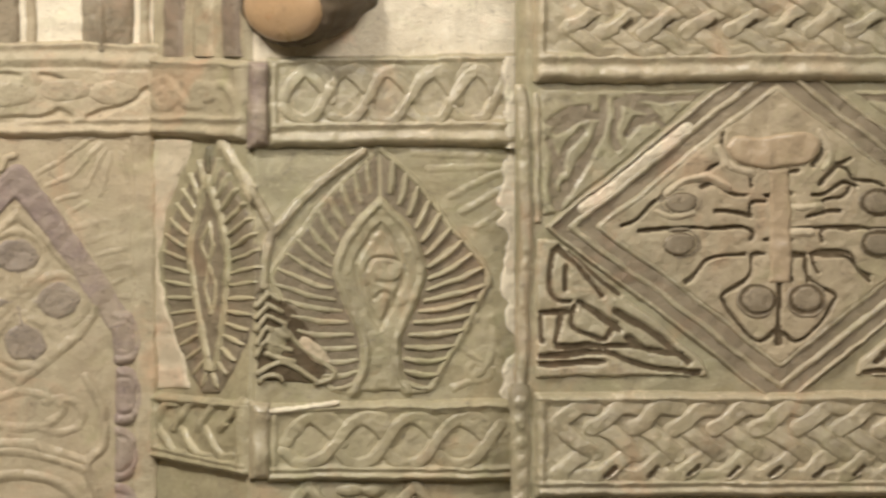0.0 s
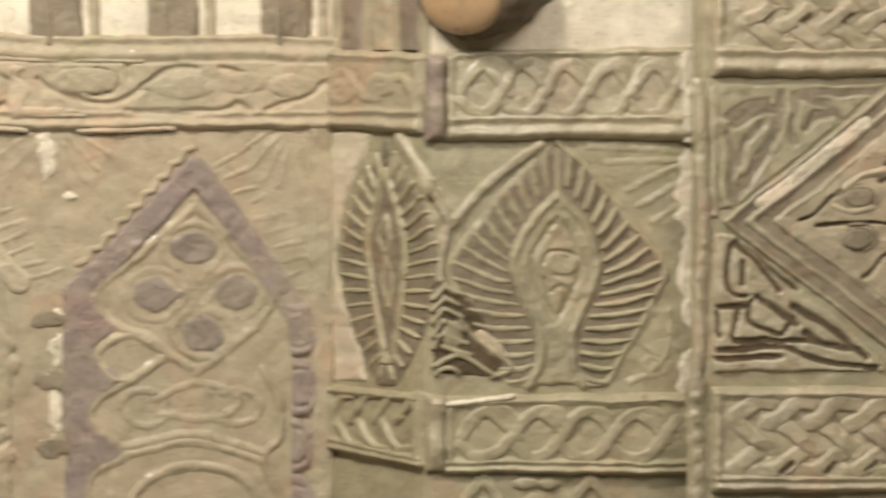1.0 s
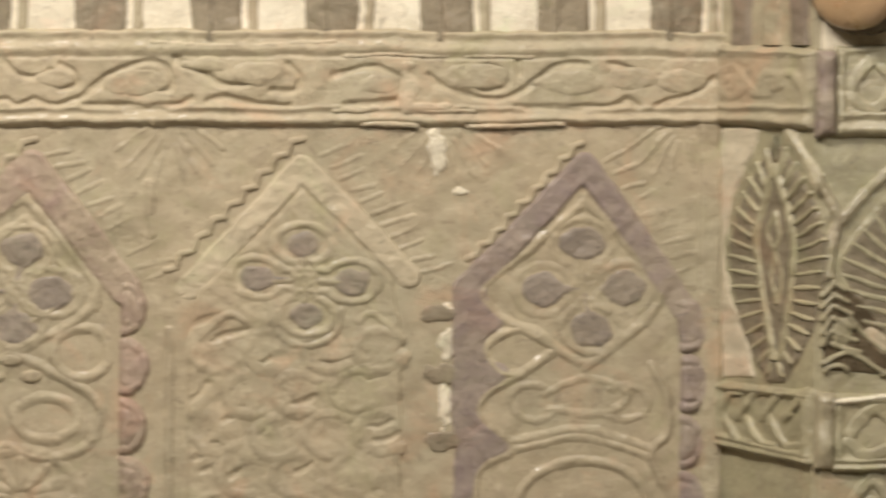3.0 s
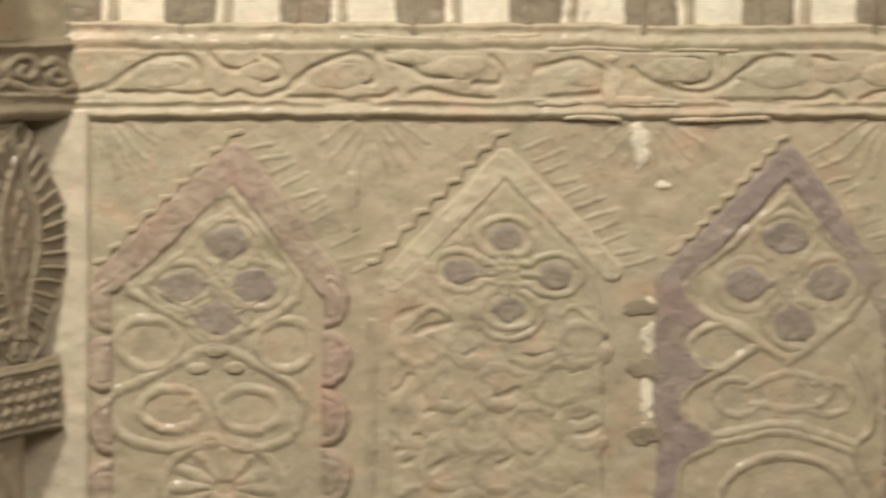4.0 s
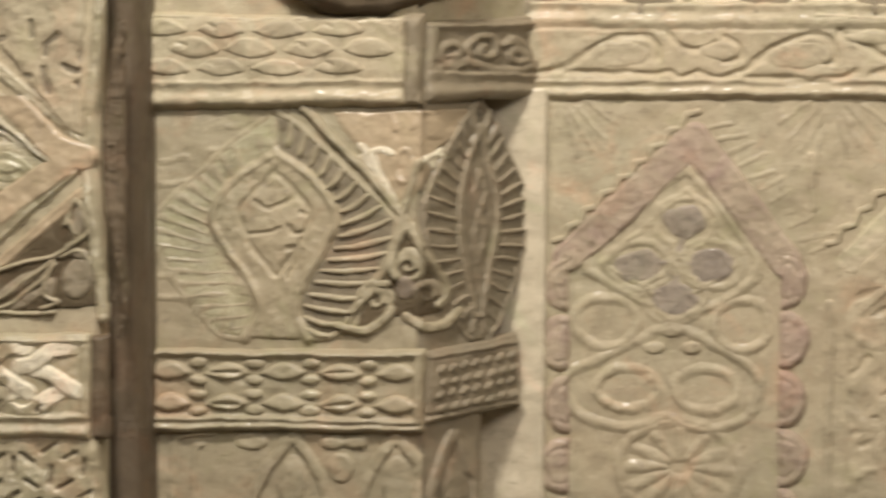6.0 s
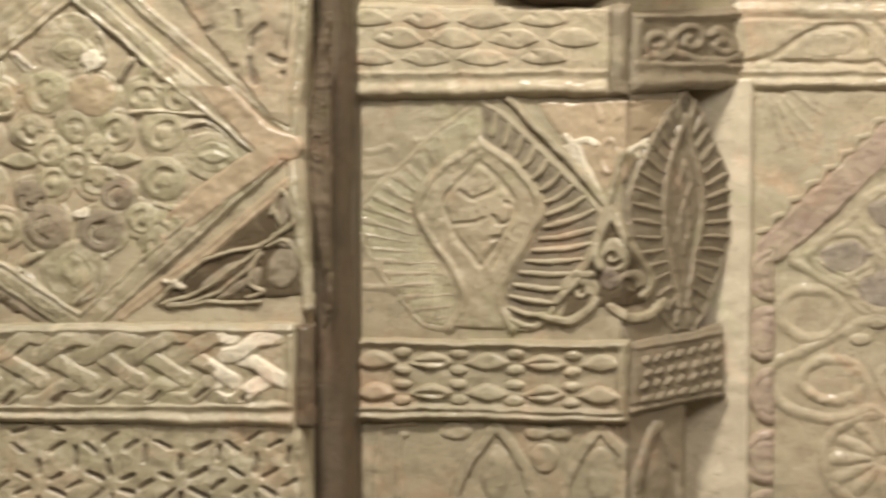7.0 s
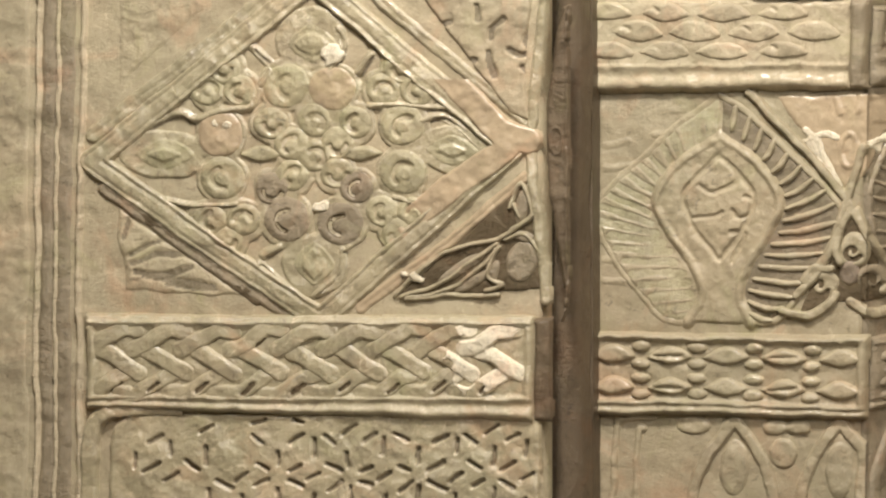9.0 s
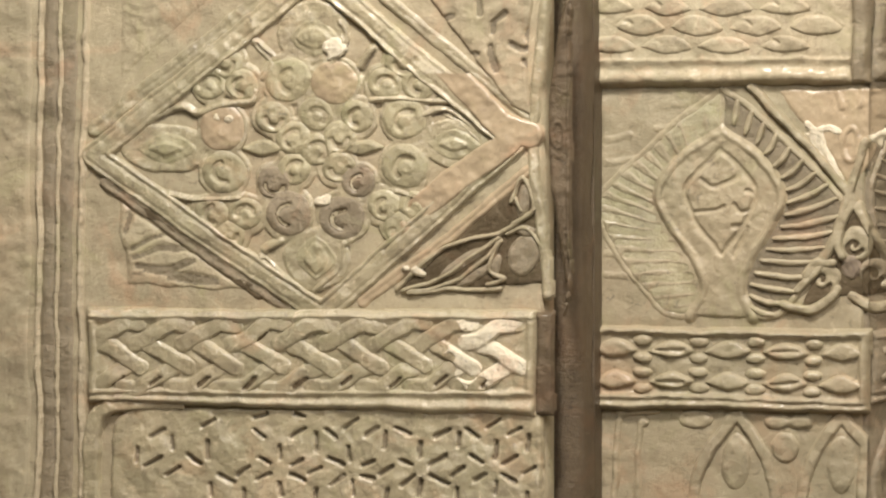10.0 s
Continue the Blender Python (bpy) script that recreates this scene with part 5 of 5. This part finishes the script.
figure += [curve(q, 5) for q in ([(1388, 300), (1388, 332)], [(1455, 378), (1456, 356), (1486, 350), (1500, 332)], [(1455, 428), (1456, 406), (1520, 402)], [(1446, 484), (1440, 450), (1500, 448), (1516, 474), (1540, 490)],
           [(1450, 325), (1478, 294), (1502, 278)], [(1280, 236), (1276, 262), (1292, 288)], [(1454, 244), (1452, 272), (1436, 292)], [(1352, 345), (1400, 343)], [(1352, 425), (1400, 424)])]
relief("lozenge_field", right_panel, TAN, RIGHT_PANEL, (1060, 150, 1700, 650), lambda x, y: raised(inside(x, y, RIDGES[2]), 9, 5), 2.2, "paler flat field with incised tree figure", wear=0.15, cuts=figure, cut_w=4.4, cut_d=11, bed_shade=SHADE)
relief("trunk", right_panel, OCHRE, RIGHT_PANEL, (1345, 290, 1412, 510), lambda x, y: raised(rect(x, y, 1358, 300, 1394, 500) + 6 * (grainy(x, y, 22, 3) - 0.5), 4, 6), 2.5, base=8, wear=0.1)
crown = curve([(1282, 262), (1300, 240), (1345, 244), (1372, 238), (1400, 234), (1436, 240), (1448, 262), (1434, 286), (1392, 297), (1340, 297), (1298, 286), (1282, 262)], 5)
relief("tree_crown", right_panel, OCHRE, RIGHT_PANEL, (1265, 220, 1465, 312), lambda x, y: raised(inside(x, y, crown), 7, 8), 2.4, "smooth ochre crown", base=8, wear=0.1)
# Lit edges of the incised lines, painted as paler ridges.
for q in ([(1180, 340), (1210, 320), (1250, 312), (1290, 330)], [(1162, 372), (1190, 384), (1225, 378)], [(1268, 262), (1285, 292), (1330, 306)], [(1456, 300), (1470, 276), (1450, 236)], [(1398, 412), (1430, 412)], [(1402, 368), (1445, 366)]):
    xs, ys = [p[0] for p in q], [p[1] for p in q]
    relief("rubbed_edge", right_panel, BAND, RIGHT_PANEL, (min(xs) - 14, min(ys) - 14, max(xs) + 14, max(ys) + 14), lambda x, y: soft_strokes(x, y, [curve(q)], 8, 6), 2.4, "pale arris of wear and painted glint", base=7)
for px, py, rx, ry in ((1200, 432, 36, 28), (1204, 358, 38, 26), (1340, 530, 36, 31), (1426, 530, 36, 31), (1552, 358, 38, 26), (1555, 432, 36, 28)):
    relief("roundel", right_panel, UMBER, RIGHT_PANEL, (px - 50, py - 45, px + 50, py + 45), lambda x, y: raised(disc(x, y, px, py, rx, ry), 6, 10), 2.5, base=7, wear=0.2, cuts=[arc(px, py, rx * 0.8, ry * 0.8, 0, 360, 20)], cut_w=4.5, cut_d=6, bed_shade=SHADE)
maze = [[(978, 446), (970, 500), (984, 530), (1006, 534)], [(1000, 474), (1000, 510)], [(986, 440), (1030, 482), (1064, 524)], [(1012, 446), (1050, 486), (1096, 520)], [(956, 554), (1002, 552)], [(956, 562), (958, 604)], [(982, 604), (990, 562)],
        [(1016, 542), (1016, 580), (1062, 600)], [(1022, 534), (1060, 558), (1096, 584)], [(1070, 600), (1090, 576)], [(1090, 552), (1150, 588), (1216, 640)], [(986, 612), (1080, 612), (1204, 626)], [(955, 630), (1062, 622)], [(955, 645), (1066, 640)],
        [(1072, 622), (1110, 640), (1160, 652), (1236, 658)], [(1110, 600), (1150, 622)]]
sprig = [[(975, 216), (1010, 196), (1040, 190)], [(985, 230), (1030, 206), (1056, 204)], [(1070, 178), (1064, 230), (1030, 290), (1004, 340)], [(1094, 180), (1088, 240), (1092, 262)], [(1100, 178), (1150, 200), (1176, 226)],
         [(1110, 172), (1180, 176), (1236, 172)], [(972, 250), (986, 290), (974, 330), (988, 366)], [(1000, 330), (990, 356)], [(1110, 240), (1126, 216), (1150, 214)], [(1030, 232), (1004, 262), (992, 300)]]
for flip in (False, True):
    side = lambda pts: [(2764 - a, b) for a, b in pts] if flip else pts
    outline = side([(950, 424), (985, 424), (1245, 640), (1252, 666), (948, 668)])
    relief("angular_knot", right_panel, WORN, RIGHT_PANEL, (min(p[0] for p in outline) - 6, 415, max(p[0] for p in outline) + 6, 672), lambda x, y: raised(inside(x, y, outline), 8, 6), 2.3, "cut angular knot, shade coloured into the cuts", wear=0.25,
           cuts=[curve(side(q), 4) for q in maze], cut_w=7.5, cut_d=12, bed_shade=SHADE)
    outline = side([(952, 160), (1252, 160), (1130, 262), (992, 376), (958, 380)])
    relief("corner_leaf", right_panel, OLIVE, RIGHT_PANEL, (min(p[0] for p in outline) - 6, 152, max(p[0] for p in outline) + 6, 388), lambda x, y: raised(inside(x, y, outline), 7, 6), 2.4, "cut leaf spray, cuts coloured darker brown", wear=0.4,
           cuts=[curve(side(q), 4) for q in sprig], cut_w=10, cut_d=8, bed_shade=UMBER)

upper_band = thing("plaited_band", "olive carved stucco band with deep flat plait over a lozenge", "carved band", (0.9, -0.2, 1.5), "plaited bands")
band_block("plait", upper_band, RIGHT_PANEL, WORN, 945, 1900, ((-90, -60, 100, 148), (-90, -60, 96, 140)), plait_lines(1005, 1890, -60, 98, 73, 4), 13.5, 6.5, True, proud=32)
lower_band = thing("plaited_band", "olive carved stucco band with flat plait under a lozenge", "carved band", (0.9, -0.2, 1.14), "plaited bands")
band_block("plait", lower_band, RIGHT_PANEL, WORN, 945, 1900, ((695, 712, 855, 882), (690, 706, 850, 878)), plait_lines(985, 1890, 714, 850, 73), 15, 6.5, True, proud=32)
star_tracery(RIGHT_PANEL, right_panel, 960, 1900, 892, 1150, 126, WORN, 100)
